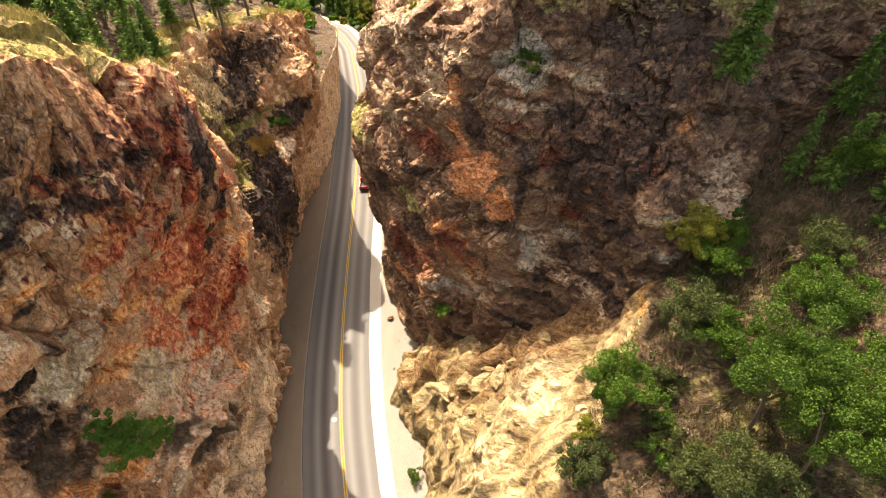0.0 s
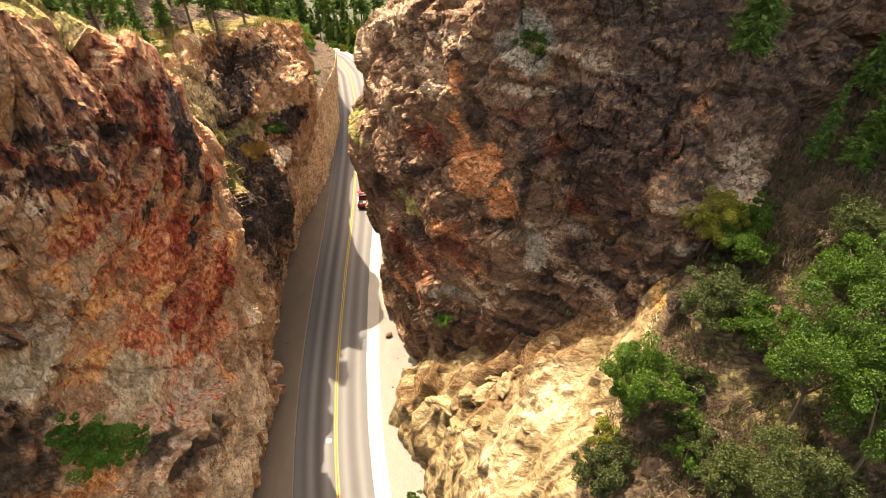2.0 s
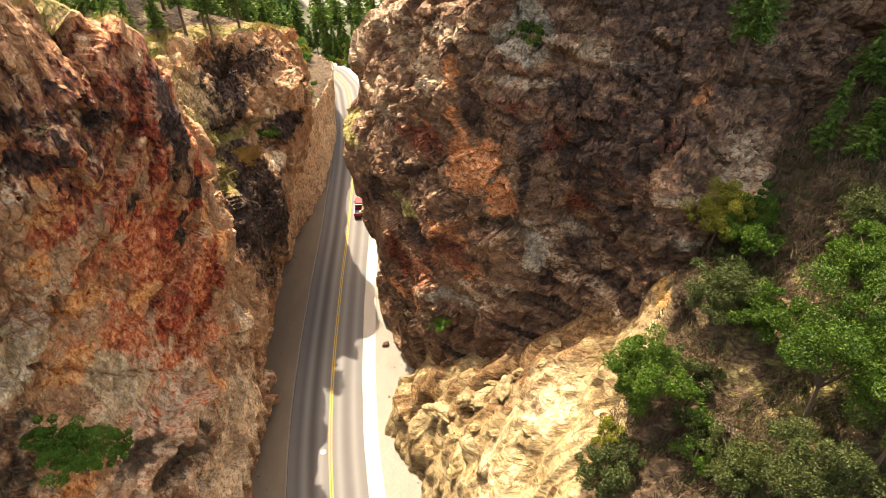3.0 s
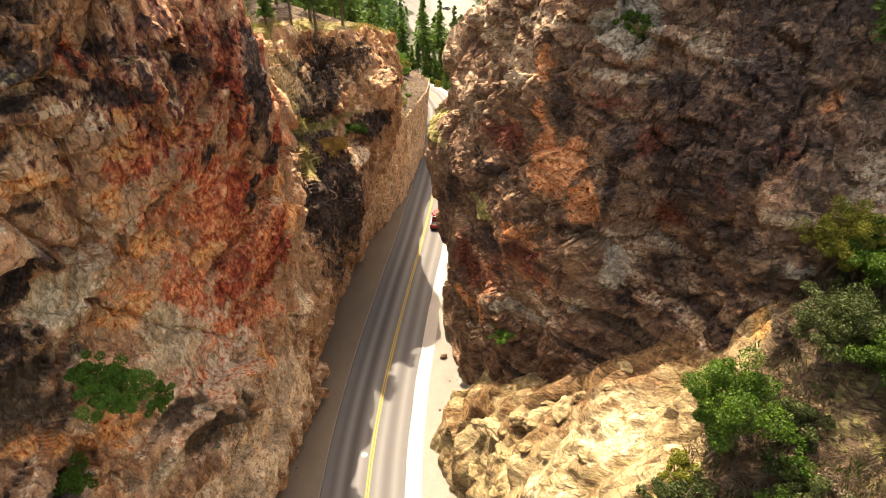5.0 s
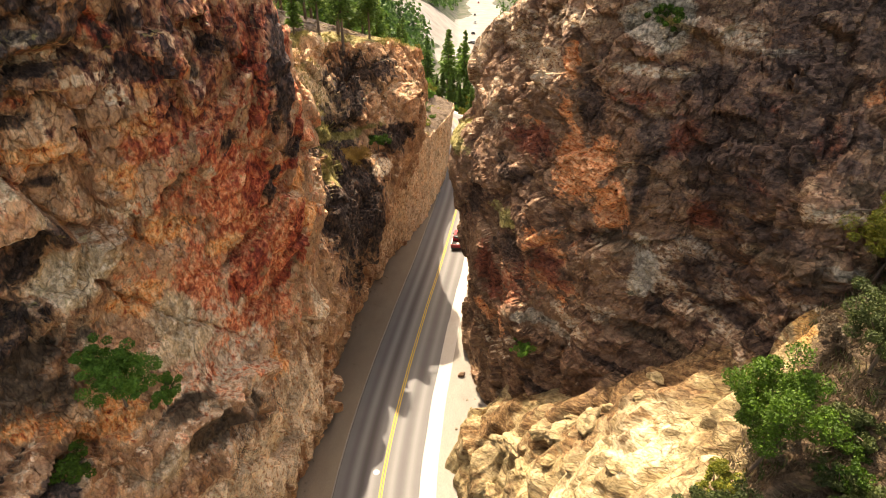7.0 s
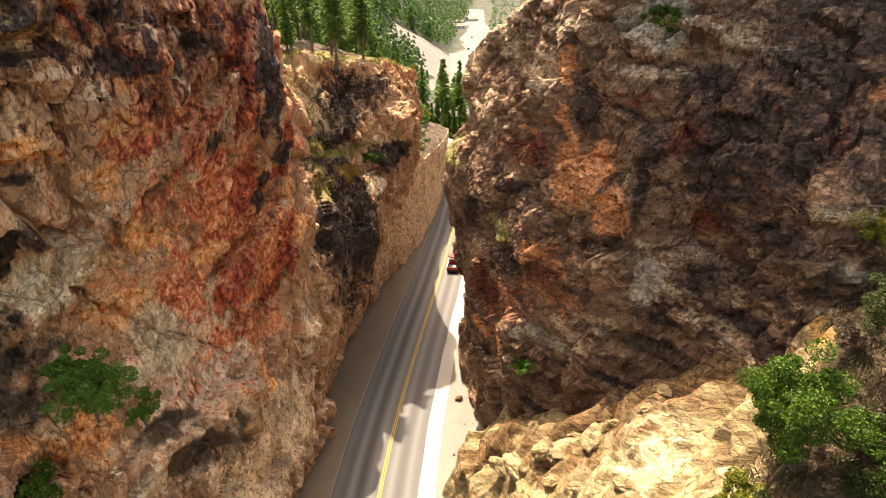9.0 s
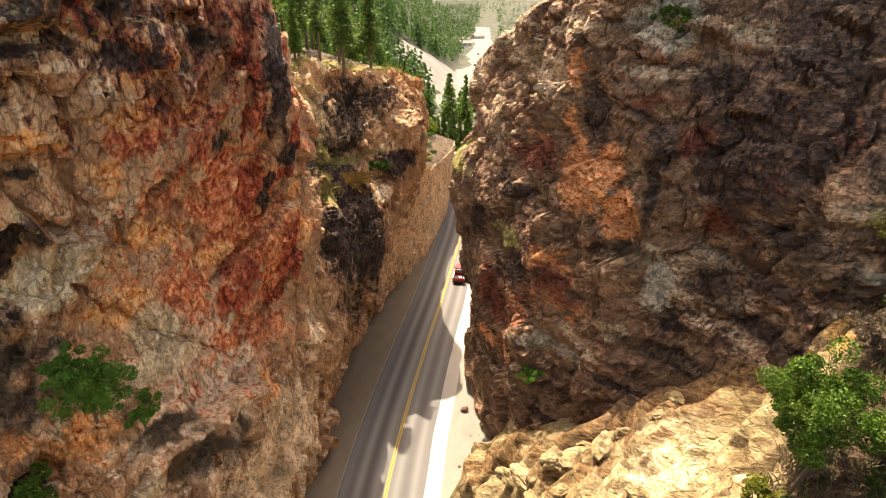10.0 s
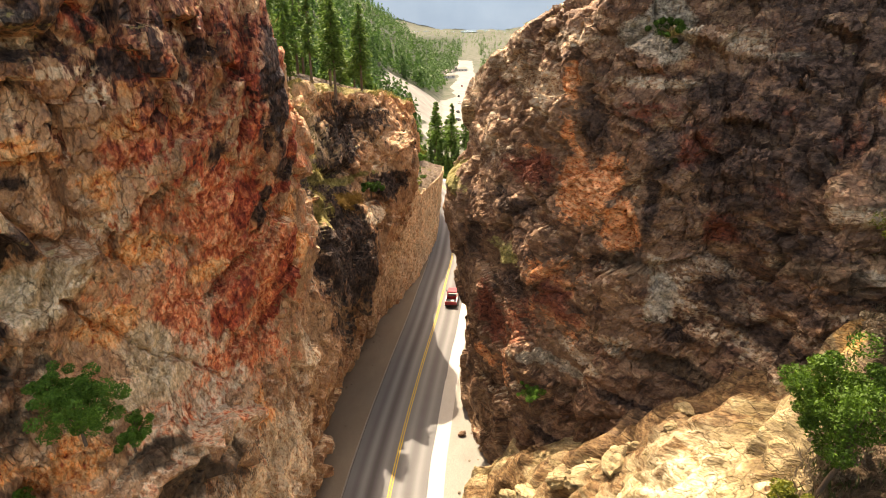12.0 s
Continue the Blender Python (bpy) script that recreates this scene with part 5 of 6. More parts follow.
# bushes on ledges of the cliffs
for bx, by, bz, r, h, mat, n, label in (
        (-20.3, 17.4, 26.2, 1.9, 3.0, LEAVES_FRESH, 4200, "bright green bush on a ledge of the red cliff"),
        (-22.4, 18.4, 26.8, 1.3, 2.2, LEAVES_FRESH, 2000, "dark green bush on a shaded ledge"),
        (-20.8, 20.4, 23.0, 1.2, 1.6, LEAVES_FRESH, 1700, "low green bush along a ledge"),
        (-21.6, 14.6, 23.2, 1.3, 1.5, LEAVES, 1700, "low dark green bush on the cliff foot"),
        (-22.0, 56.6, 24.4, 2.0, 2.2, RUST, 2600, "rust-brown bush on a rocky ledge"),
        (-20.6, 61.0, 25.2, 1.4, 1.3, LEAVES, 1600, "low green bush under an overhang"),
        (-0.2, 39.3, 14.6, 1.3, 1.6, LEAVES_FRESH, 1800, "low green bush at the foot of the dark cliff"),
        (6.9, 36.6, 24.4, 1.1, 1.2, LEAVES_DULL, 1300, "dark bush in a hollow of the cliff"),
        (6.3, 39.2, 42.6, 1.2, 1.6, LEAVES, 1700, "green shrub below a pale rock patch"),
        (7.4, 42.0, 46.0, 1.4, 2.0, LEAVES, 1900, "green shrub on the cliff's brow"),
        (18.0, 40.6, 47.4, 1.6, 1.8, LEAVES, 2000, "green shrub on the cliff's brow"),
        (-2.6, 50.0, 41.9, 0.9, 2.2, LEAVES_GOLD, 1600, "thin olive shrub on the rocky ridge"),
        (-3.0, 27.0, 1.2, 0.9, 1.6, LEAVES, 1300, "green bush between the road verge and the rock"),
        (-24.5, 84.0, 20.6, 1.6, 2.0, LEAVES, 900, "bright green bush on the low wall's top"),
        (-25.5, 88.0, 19.0, 1.8, 2.4, LEAVES_GOLD, 900, "yellow-green bush on the low wall's top"),
        (-24.6, 92.5, 16.8, 1.6, 2.0, LEAVES, 900, "bright green bush on the low wall's top"),
        (-26.5, 95.0, 17.2, 2.0, 3.0, LEAVES, 1000, "green bush on the low wall's top"),
        (-24.6, 99.0, 15.4, 1.5, 2.0, LEAVES_GOLD, 900, "yellow-green bush on the low wall's top"),
        (-27.0, 101.0, 16.0, 2.2, 3.4, LEAVES, 1000, "green bush on the low wall's top"),
        (-24.8, 105.0, 14.2, 1.6, 2.2, LEAVES, 900, "bright green bush on the low wall's top"),
        (-27.5, 108.0, 14.4, 2.2, 3.6, LEAVES, 1000, "green bush on the low wall's top"),
        (-26.0, 113.0, 12.6, 2.0, 3.0, LEAVES_GOLD, 900, "yellow-green bush on the low wall's top"),
        (-19.8, 76.5, 33.2, 0.9, 1.1, LEAVES_GOLD, 900, "yellow-green shrub on the cliff edge")):
    broad_tree((bx, by, bz), r, h, 0.1, mat, n, int(abs(bx) * 13 + by * 5), label, "bush", "bush", 0.058 if by < 60 else 0.085)


# conifers on the cliffs
def on_right_top(x, y):
    return on_mesh(RIGHT_P, x, y, 30)


conifer((19.7, 35.6, 43.6), 2, 0.86, 20, "dense green fir against the dark cliff", "fir_tree")
for fx, fy, kind, sc in ((27.0, 31.5, 2, 0.7), (29.0, 28.5, 4, 0.7), (31.5, 30.0, 2, 0.75), (25.5, 33.0, 4, 0.65), (33.5, 26.0, 2, 0.8), (29.5, 36.5, 2, 0.8), (32.0, 35.0, 4, 0.9), (34.5, 33.5, 2, 0.9), (31.0, 33.0, 2, 0.6), (37.0, 37.0, 3, 0.7)):
    conifer((fx, fy, on_spur(fx, min(fy, 36)) - 0.4), kind, sc, fx * 40, "dark green fir on the shaded slope", "fir_tree")
for cx, cy, kind, sc in ((-23.9, 69.0, 0, 0.95), (-27.0, 66.5, 1, 0.9), (-29.0, 71.5, 3, 0.9), (-31.5, 65.0, 0, 1.0), (-33.0, 70.5, 1, 1.0),
                         (-36.0, 66.0, 3, 0.95), (-34.5, 75.5, 1, 1.0), (-30.0, 77.5, 0, 1.05), (-27.0, 75.0, 4, 0.9), (-38.5, 72.0, 3, 1.0),
                         (-25.2, 63.4, 0, 1.0), (-26.8, 60.6, 1, 0.8), (-30.5, 52.5, 2, 0.75), (-33.0, 56.0, 3, 0.9), (-36.5, 60.0, 1, 1.0), (-32.0, 48.5, 0, 0.8), (-36.0, 52.0, 1, 1.0),
                         (-40.0, 63.5, 0, 1.1), (-42.0, 69.0, 1, 1.1), (-41.0, 56.0, 3, 1.0), (-45.0, 61.0, 0, 1.1), (-44.0, 75.0, 3, 1.1),
                         (-29.5, 60.0, 4, 0.8), (-25.6, 73.6, 4, 0.55), (-24.4, 78.5, 4, 0.6), (-28.4, 83.0, 0, 0.8), (-33.0, 83.5, 1, 0.95),
                         (-39.5, 80.0, 3, 1.05), (-31.0, 91.0, 4, 0.9), (-37.0, 90.0, 1, 1.0), (-44.5, 86.0, 0, 1.1), (-48.0, 70.0, 1, 1.15)):
    conifer((cx, cy, on_left_top(cx, cy) - 0.2), kind, sc, cx * 53 + cy * 11)


def scatter_left():
    rng = np.random.default_rng(77)
    n = 0
    while n < 240:
        x, y = rng.uniform(-110, -38), rng.uniform(52, 150)
        z = on_left_top(x, y)
        conifer((x, y, z - 0.3), int(rng.integers(0, 5)), rng.uniform(0.9, 1.4), rng.uniform(0, 360), "tall green pine in the hillside wood", kinds=LIGHT_CONIFERS)
        n += 1


scatter_left()

# trees where the canyon opens
for cx, cy, kind, sc in ((-37.5, 182, 3, 1.3), (-33.0, 186, 1, 1.2), (-43.5, 178, 0, 1.25), (-29.0, 190, 3, 1.15), (-25.0, 184, 1, 1.15), (-40.0, 192, 1, 1.3),
                         (-34.5, 196, 3, 1.2), (-46.5, 190, 3, 1.1), (-28.0, 200, 0, 1.2), (-21.0, 192, 3, 1.1), (-49.0, 184, 4, 1.0), (-31.0, 179, 4, 1.0), (-24.0, 204, 1, 1.2), (-38.0, 203, 0, 1.1)):
    conifer((cx, cy, float(ground_height(np.array([cx]), np.array([float(cy)]))[0]) - 0.2), kind, sc * 1.25, cx * 31, "tall green conifer where the canyon opens", "conifer", LIGHT_CONIFERS)
for bx, by, r, h in ((-31.5, 176, 2.8, 5.5), (-27.0, 173, 2.6, 5.0), (-23.5, 175, 2.5, 5.5), (-29.0, 180, 2.4, 4.5), (-22.0, 171, 2.4, 4.6), (-35.0, 181, 2.4, 4.5), (-25.2, 169, 1.6, 2.6)):
    broad_tree((bx, by, float(ground_height(np.array([bx]), np.array([float(by)]))[0])), r, h, 0.6, LEAVES_GOLD if int(by) % 2 else LEAVES, 1500, int(-bx * 9 + by), "bright green leafy tree at the canyon's mouth", leaf=0.34)


# more green where the road bends away, and on the low wall's far top
for cx, cy, kind, sc in ((-35.5, 174, 4, 1.15), (-31.5, 173, 2, 1.0), (-38.5, 178, 0, 1.1), (-28.0, 171, 2, 1.0), (-33.5, 178, 3, 0.85), (-41.5, 182, 2, 1.1), (-25.0, 170, 4, 0.9), (-29.5, 177, 2, 1.15), (-26.5, 176, 1, 0.9), (-45.0, 184, 0, 1.0), (-22.5, 174, 2, 1.1), (-36.5, 183, 2, 1.2)):
    conifer((cx, cy, ground_at(cx, cy) - 0.2), kind, sc, cx * 31 + cy, "dark green fir where the road bends away", "fir_tree")
for bx, by, r, h, mat in ((-29.5, 166, 1.5, 2.6, LEAVES_GOLD), (-26.6, 164, 1.6, 3.0, LEAVES_FRESH), (-33.0, 169, 1.6, 2.6, LEAVES_FRESH), (-24.0, 166, 1.7, 3.2, LEAVES_GOLD), (-22.5, 161, 1.4, 2.4, LEAVES_FRESH)):
    broad_tree((bx, by, ground_at(bx, by) - 0.1), r, h, 0.3, mat, 1500, int(-bx * 5 + by), "bright green bush beside the road's bend", "bush", "bush", leaf=0.2)
for bx, by, r, h, mat in ((-28.0, 117, 1.6, 2.6, LEAVES_FRESH), (-29.5, 121, 1.8, 3.0, LEAVES_GOLD), (-30.5, 125, 1.6, 2.8, LEAVES_FRESH), (-32.0, 129, 1.9, 3.4, LEAVES_FRESH), (-33.5, 133, 1.7, 3.0, LEAVES_GOLD), (-35.5, 137, 2.0, 3.6, LEAVES_FRESH), (-33.0, 122, 2.2, 4.4, LEAVES_FRESH), (-36.0, 130, 2.2, 4.6, LEAVES)):
    broad_tree((bx, by, on_left_top(bx, by) - 0.2), r, h, 0.3, mat, 1300, int(-bx * 5 + by), "bright green bush on the low wall's far top", "bush", "bush", leaf=0.16)
for cx, cy, kind, sc in ((-25.6, 46.0, 2, 0.62), (-28.0, 49.0, 4, 0.8), (-30.0, 44.5, 2, 0.8), (-27.0, 42.5, 4, 0.6), (-32.5, 41.0, 0, 0.85), (-29.0, 53.5, 2, 0.7)):
    conifer((cx, cy, on_left_top(cx, cy) - 0.2), kind, sc, cx * 53 + cy * 11, "dense dark green fir behind the cliff's brow", "fir_tree")


def forest():
    """The woods on the far hillsides, one mass of small conifers."""
    rng = np.random.default_rng(5)
    vs, fs, k = [], [], 0

    def one(x, y, z, h, quads):
        nonlocal k
        s = rng.random(quads) ** 0.75
        a = rng.uniform(0, 6.28, quads)
        r = 0.2 * h * (1 - s) * rng.uniform(0.4, 1.0, quads) + 0.02 * h
        c = np.stack([x + r * np.cos(a), y + r * np.sin(a), z + h * (0.08 + 0.92 * s)], 1)
        w = np.stack([np.cos(a), np.sin(a), -0.6 + 0 * a], 1)
        v, f = leaf_quads(rng, c, 0.085 * h * (1.15 - 0.6 * s), None, 1.2, w)
        vs.append(v)
        fs.append(f + k)
        k += len(v)

    made = 0
    while made < 4600:
        y = 165 + 1500 * rng.random() ** 1.8
        ax = float(valley_axis(y))
        w = -rng.uniform(16, 60 + y * 0.38) if rng.random() < 0.80 else rng.uniform(18, 40 + 0.16 * y)
        x = ax + w
        if np.hypot((x + 72) / 24, (y - 330) / 62) < 1 or (w > 0 and rng.random() < 0.35):
            continue
        z = float(ground_height(np.array([x]), np.array([y]))[0])
        one(x, y, z - 0.3, rng.uniform(9, 18), 52 if y < 420 else 26)
        made += 1
    for _ in range(1500):
        y = rng.uniform(800, 3700)
        x = float(valley_axis(y)) + rng.normal() * (60 + 0.09 * y)
        if value_noise(np.array([[x / 120, y / 260, 0.0]]), 88)[0] < 0.05:
            continue
        one(x, y, float(ground_height(np.array([x]), np.array([y]))[0]) - 0.3, rng.uniform(9, 16), 14)
    ob = new("forest", mesh_from_arrays("forest", np.concatenate(vs), np.concatenate(fs), NEEDLES_FAR))
    return tagged(ob, "dense green conifer woods on the valley sides", "forest", kind="stuff")


forest()


def blades(name, places, size, mat, seed, label, per=7):
    """Tufts of grass or dead stalks standing at places."""
    rng = np.random.default_rng(seed)
    c = np.repeat(places, per, 0) + rng.normal(size=(len(places) * per, 3)) * np.array((0.16, 0.16, 0.02))
    n = len(c)
    h = size * rng.uniform(0.5, 1.3, n)[:, None]
    lean = np.concatenate([rng.normal(size=(n, 2)) * 0.45, np.ones((n, 1))], 1)
    side = unit(np.concatenate([rng.normal(size=(n, 2)), np.zeros((n, 1))], 1)) * size * 0.10
    v = np.stack([c - side, c + side, c + lean * h + side * 0.2, c + lean * h - side * 0.2], 1).reshape(-1, 3)
    ob = new(name, mesh_from_arrays(name, v, np.arange(4 * n).reshape(n, 4), mat))
    return tagged(ob, label, "grass", kind="stuff")


def ledge_places(grid, count, seed, keep, flatness=0.62):
    """Places on a sheet that lie flat enough to hold plants."""
    rng = np.random.default_rng(seed)
    p, up = grid.reshape(-1, 3), np.abs(grid_normals(grid)[:, :, 2]).reshape(-1)
    ok = np.nonzero((up > flatness) & keep(p))[0]
    return p[rng.choice(ok, min(count, len(ok)), replace=False)]


def brow_places(grid, first, count, seed, reach):
    """Places along the brow of a cliff, in patches."""
    rng = np.random.default_rng(seed)
    p = grid[:, first:first + reach].reshape(-1, 3)
    p = p[(p[:, 1] > 8) & (p[:, 1] < 92) & (fbm(p / 3.0, 91, 3) > 0.0)]
    return p[rng.choice(len(p), min(count, len(p)), replace=False)]


blades("dry_grass", np.concatenate([brow_places(left_grid, left_nv - 2, 3600, 3, 24), ledge_places(left_grid, 700, 4, lambda p: (p[:, 1] > 49) & (p[:, 1] < 57) & (p[:, 2] > 27) & (p[:, 2] < 37), 0.4)]), 0.26, DRY, 4,
       "dry yellow grass along the cliff's edge and ledges")
blades("ridge_grass", brow_places(right_grid, 262, 700, 5, 60), 0.2, DRY, 6, "dry grass and weeds on the rocky ridge")


def slope_places(count, seed):
    rng = np.random.default_rng(seed)
    x, y = rng.uniform(10, 34, count), rng.uniform(4, 36, count)
    ok = x - 0.67 * (y - 20) > 10.2
    return np.stack([x, y, spur_height(x, y) + 0.1], 1)[ok]


blades("brown_scrub", slope_places(5200, 8), 0.42, TWIGS, 9, "dead brown scrub and stalks on the wooded slope", 8)
blades("green_weeds", slope_places(2600, 10), 0.40, LEAVES_DULL, 11, "olive weeds between the trees of the slope", 8)
blades("ledge_scrub", ledge_places(left_grid, 200, 12, lambda p: (np.hypot((p[:, 1] - 23.6) / 4.8, (p[:, 2] - 17.4) / 2.4) < 0.75 + 0.45 * fbm(p / 1.6, 301, 3)), 0.10), 0.26, TWIGS, 13, "brown scrub on the lower ledge of the red cliff", 8)


# ---------------------------------------------------------------- the pickup truck
def paint(name, col, rough=0.3, metal=0.0, coat=0.0):
    m, nt, b = nodes_of(name, rough)
    n = noise_node(nt, 6.0, 4, 0.6, place_vector(nt))
    nt.links.new(mixed(nt, ramp(nt, n, (0.3, (0, 0, 0)), (0.7, (0.25,) * 3)), col, tuple(c * 0.8 + 0.03 for c in col)), b.inputs["Base Color"])
    b.inputs["Metallic"].default_value, b.inputs["Coat Weight"].default_value = metal, coat
    return m


RED_PAINT = paint("red_car_paint", (0.33, 0.012, 0.016), 0.38, 0.0, 0.3)
BLACK_PLASTIC = paint("black_plastic", (0.02, 0.02, 0.02), 0.6)
CHROME = paint("bright_metal", (0.72, 0.72, 0.72), 0.2, 1.0)
WHITE_PAINT = paint("white_paint", (0.62, 0.60, 0.58), 0.4)
GLASS_DARK = paint("tinted_glass", (0.015, 0.018, 0.02), 0.05, 0.0, 0.4)
TAIL_RED = paint("tail_lens", (0.30, 0.01, 0.01), 0.25)
TYRE = paint("tyre_rubber", (0.018, 0.018, 0.018), 0.85)


def box(x0, x1, y0, y1, z0, z1, bevel=0.03, taper=None):
    """A bevelled block; taper pulls its top inwards by (x, front, back)."""
    bm = bmesh.new()
    bmesh.ops.create_cube(bm, size=1.0)
    for v in bm.verts:
        top = v.co.z > 0
        v.co = Vector(((x0 + x1) / 2 + v.co.x * (x1 - x0), (y0 + y1) / 2 + v.co.y * (y1 - y0), (z0 + z1) / 2 + v.co.z * (z1 - z0)))
        if taper and top:
            v.co.x -= math.copysign(taper[0], v.co.x - (x0 + x1) / 2)
            v.co.y += -taper[1] if v.co.y > (y0 + y1) / 2 else taper[2]
    if bevel:
        bmesh.ops.bevel(bm, geom=bm.edges[:], offset=bevel, segments=2, affect="EDGES", profile=0.6)
    return bm


def merged(*bms):
    out = bmesh.new()
    for b in bms:
        me = bpy.data.meshes.new("tmp")
        b.to_mesh(me)
        b.free()
        out.from_mesh(me)
        bpy.data.meshes.remove(me)
    return out


def disc(x0, x1, r, cy, cz, inner=0.0):
    bm = bmesh.new()
    bmesh.ops.create_cone(bm, cap_ends=True, segments=24, radius1=r, radius2=r, depth=x1 - x0)
    bmesh.ops.rotate(bm, verts=bm.verts, matrix=Matrix.Rotation(radians(90), 3, "Y"))
    bmesh.ops.translate(bm, verts=bm.verts, vec=((x0 + x1) / 2, cy, cz))
    bmesh.ops.bevel(bm, geom=[e for e in bm.edges if len(e.link_faces) == 2 and e.calc_face_angle(0) > 1], offset=0.03, segments=2, affect="EDGES")
    return bm


def pickup(at, turn):
    """A red crew-cab pickup, front towards +y, with its load bed open."""
    truck = new("pickup_truck")
    body = merged(box(-0.98, 0.98, 1.15, 2.85, 0.55, 1.12, 0.10, (0.05, 0.10, 0.0)), box(-1.0, 1.0, -0.75, 1.35, 0.45, 1.15, 0.07))
    part("body", body, RED_PAINT, truck)
    part("hood", box(-0.86, 0.86, 1.25, 2.72, 1.08, 1.17, 0.05, (0.05, 0.12, 0.0)), RED_PAINT, truck)
    cab = part("cab", box(-0.92, 0.92, -0.72, 1.45, 1.13, 1.86, 0.07, (0.20, 0.75, 0.22)), RED_PAINT, truck)
    part("roof", box(-0.70, 0.70, -0.48, 0.68, 1.83, 1.92, 0.04), RED_PAINT, cab)
    for side in (-1, 1):
        for y0, y1 in ((-0.55, 0.12), (0.2, 0.95)):
            w = box(-0.02, 0.02, y0, y1, 1.24, 1.72, 0.01, (0, 0.28 if y1 > 0.5 else 0.0, 0.08 if y0 < -0.3 else 0.0))
            bmesh.ops.rotate(w, verts=w.verts, cent=(0, 0, 1.2), matrix=Matrix.Rotation(radians(-15.5 * side), 3, "Y"))
            bmesh.ops.translate(w, verts=w.verts, vec=(side * 0.90, 0, 0))
            part("side_window", w, GLASS_DARK, cab)
        part("mirror", box(side * 1.06 - 0.10, side * 1.06 + 0.10, 0.92, 1.02, 1.18, 1.40, 0.03), BLACK_PLASTIC, truck)
        part("bed_side", box(side * 0.93 - 0.07, side * 0.93 + 0.07, -2.85, -0.78, 0.55, 1.22, 0.03), RED_PAINT, truck)
        part("bed_rail", box(side * 0.93 - 0.075, side * 0.93 + 0.075, -2.83, -0.80, 1.22, 1.27, 0.015), WHITE_PAINT, truck, "pale bed rail")
        part("tail_light", box(side * 0.93 - 0.06, side * 0.93 + 0.06, -2.90, -2.84, 0.80, 1.16, 0.015), TAIL_RED, truck, "red tail light")
        part("headlight", box(side * 0.80 - 0.13, side * 0.80 + 0.13, 2.80, 2.89, 0.80, 0.98, 0.02), CHROME, truck)
        for wy in (-1.85, 1.95):
            tyre = part("wheel", disc(side * 0.89 - 0.13, side * 0.89 + 0.13, 0.40, wy, 0.40), TYRE, truck)
            part("rim", disc(side * 0.99 - 0.05, side * 0.99 + 0.05, 0.23, wy, 0.40), CHROME, tyre)
    shield = box(-0.74, 0.74, -0.02, 0.02, 0.0, 0.86, 0.01, (0.08, 0, 0))
    bmesh.ops.rotate(shield, verts=shield.verts, cent=(0, 0, 0), matrix=Matrix.Rotation(radians(45), 3, "X"))
    bmesh.ops.translate(shield, verts=shield.verts, vec=(0, 1.40, 1.20))
    part("windscreen", shield, GLASS_DARK, cab)
    rear = box(-0.66, 0.66, -0.02, 0.02, 0.0, 0.50, 0.01, (0.08, 0, 0))
    bmesh.ops.rotate(rear, verts=rear.verts, cent=(0, 0, 0), matrix=Matrix.Rotation(radians(-17), 3, "X"))
    bmesh.ops.translate(rear, verts=rear.verts, vec=(0, -0.72, 1.26))
    part("rear_window", rear, GLASS_DARK, cab)
    # white-painted bars added in place of a reflection off the rear window
    part("rear_glint", merged(box(-0.90, 0.90, -0.90, -0.80, 1.70, 1.80, 0.02), box(-0.90, -0.82, -0.90, -0.80, 1.22, 1.75, 0.02), box(0.82, 0.90, -0.90, -0.80, 1.22, 1.75, 0.02)), WHITE_PAINT, truck, "pale bars standing in for the rear window's reflection")
    part("bed_floor", box(-0.87, 0.87, -2.80, -0.78, 0.60, 0.68, 0.01), BLACK_PLASTIC, truck, "dark bed floor")
    part("tailgate", box(-0.86, 0.86, -2.90, -2.80, 0.62, 1.20, 0.025), RED_PAINT, truck)
    part("rear_bumper", box(-0.96, 0.96, -3.02, -2.88, 0.42, 0.62, 0.03), BLACK_PLASTIC, truck)
    part("front_bumper", box(-0.96, 0.96, 2.84, 2.98, 0.42, 0.66, 0.03), BLACK_PLASTIC, truck)
    part("grille", box(-0.62, 0.62, 2.83, 2.89, 0.70, 1.02, 0.02), CHROME, truck)
    truck.matrix_basis = Matrix.Translation(at) @ pose(0, 0, 0, 0, 0, turn)
    return tagged(truck, "red pickup truck with an open dark load bed on the road", "pickup truck")


pickup((-14.6, 84.3, float(road_z(np.array(84.3))) + 0.01), 4.5)


def cargo_box(at, size):
    ob = part("cargo_box", box(-size[0] / 2, size[0] / 2, -size[1] / 2, size[1] / 2, 0, size[2], 0.02), WHITE_PAINT)
    ob.location = at
    return tagged(ob, "small pale box lying in the truck's bed", "box")


cargo_box((-14.25, 82.4, float(road_z(np.array(82.4))) + 0.69), (0.5, 0.4, 0.3))


# ---------------------------------------------------------------- loose rocks
def stone_mesh(seed, size, mat, squash=(1, 1, 0.7), detail=3):
    bm = bmesh.new()
    bmesh.ops.create_icosphere(bm, subdivisions=detail, radius=1.0)
    co = np.array([v.co[:] for v in bm.verts])
    d = 1 + 0.30 * fractured(co * 1.3 + seed, seed, 1.2, 0.1) + 0.12 * fractured(co * 3.1 + seed, seed + 1, 1.0, 0.2)
    co = co * d[:, None] * np.array(squash) * size
    for v, c in zip(bm.verts, co):
        v.co = c
    me = bpy.data.meshes.new("rock")
    bm.to_mesh(me)
    bm.free()
    me.materials.append(mat)
    for name in ("mineral", "cover"):
        weights(me, name, np.tile(np.zeros(4), (len(me.vertices), 1)))
    return me


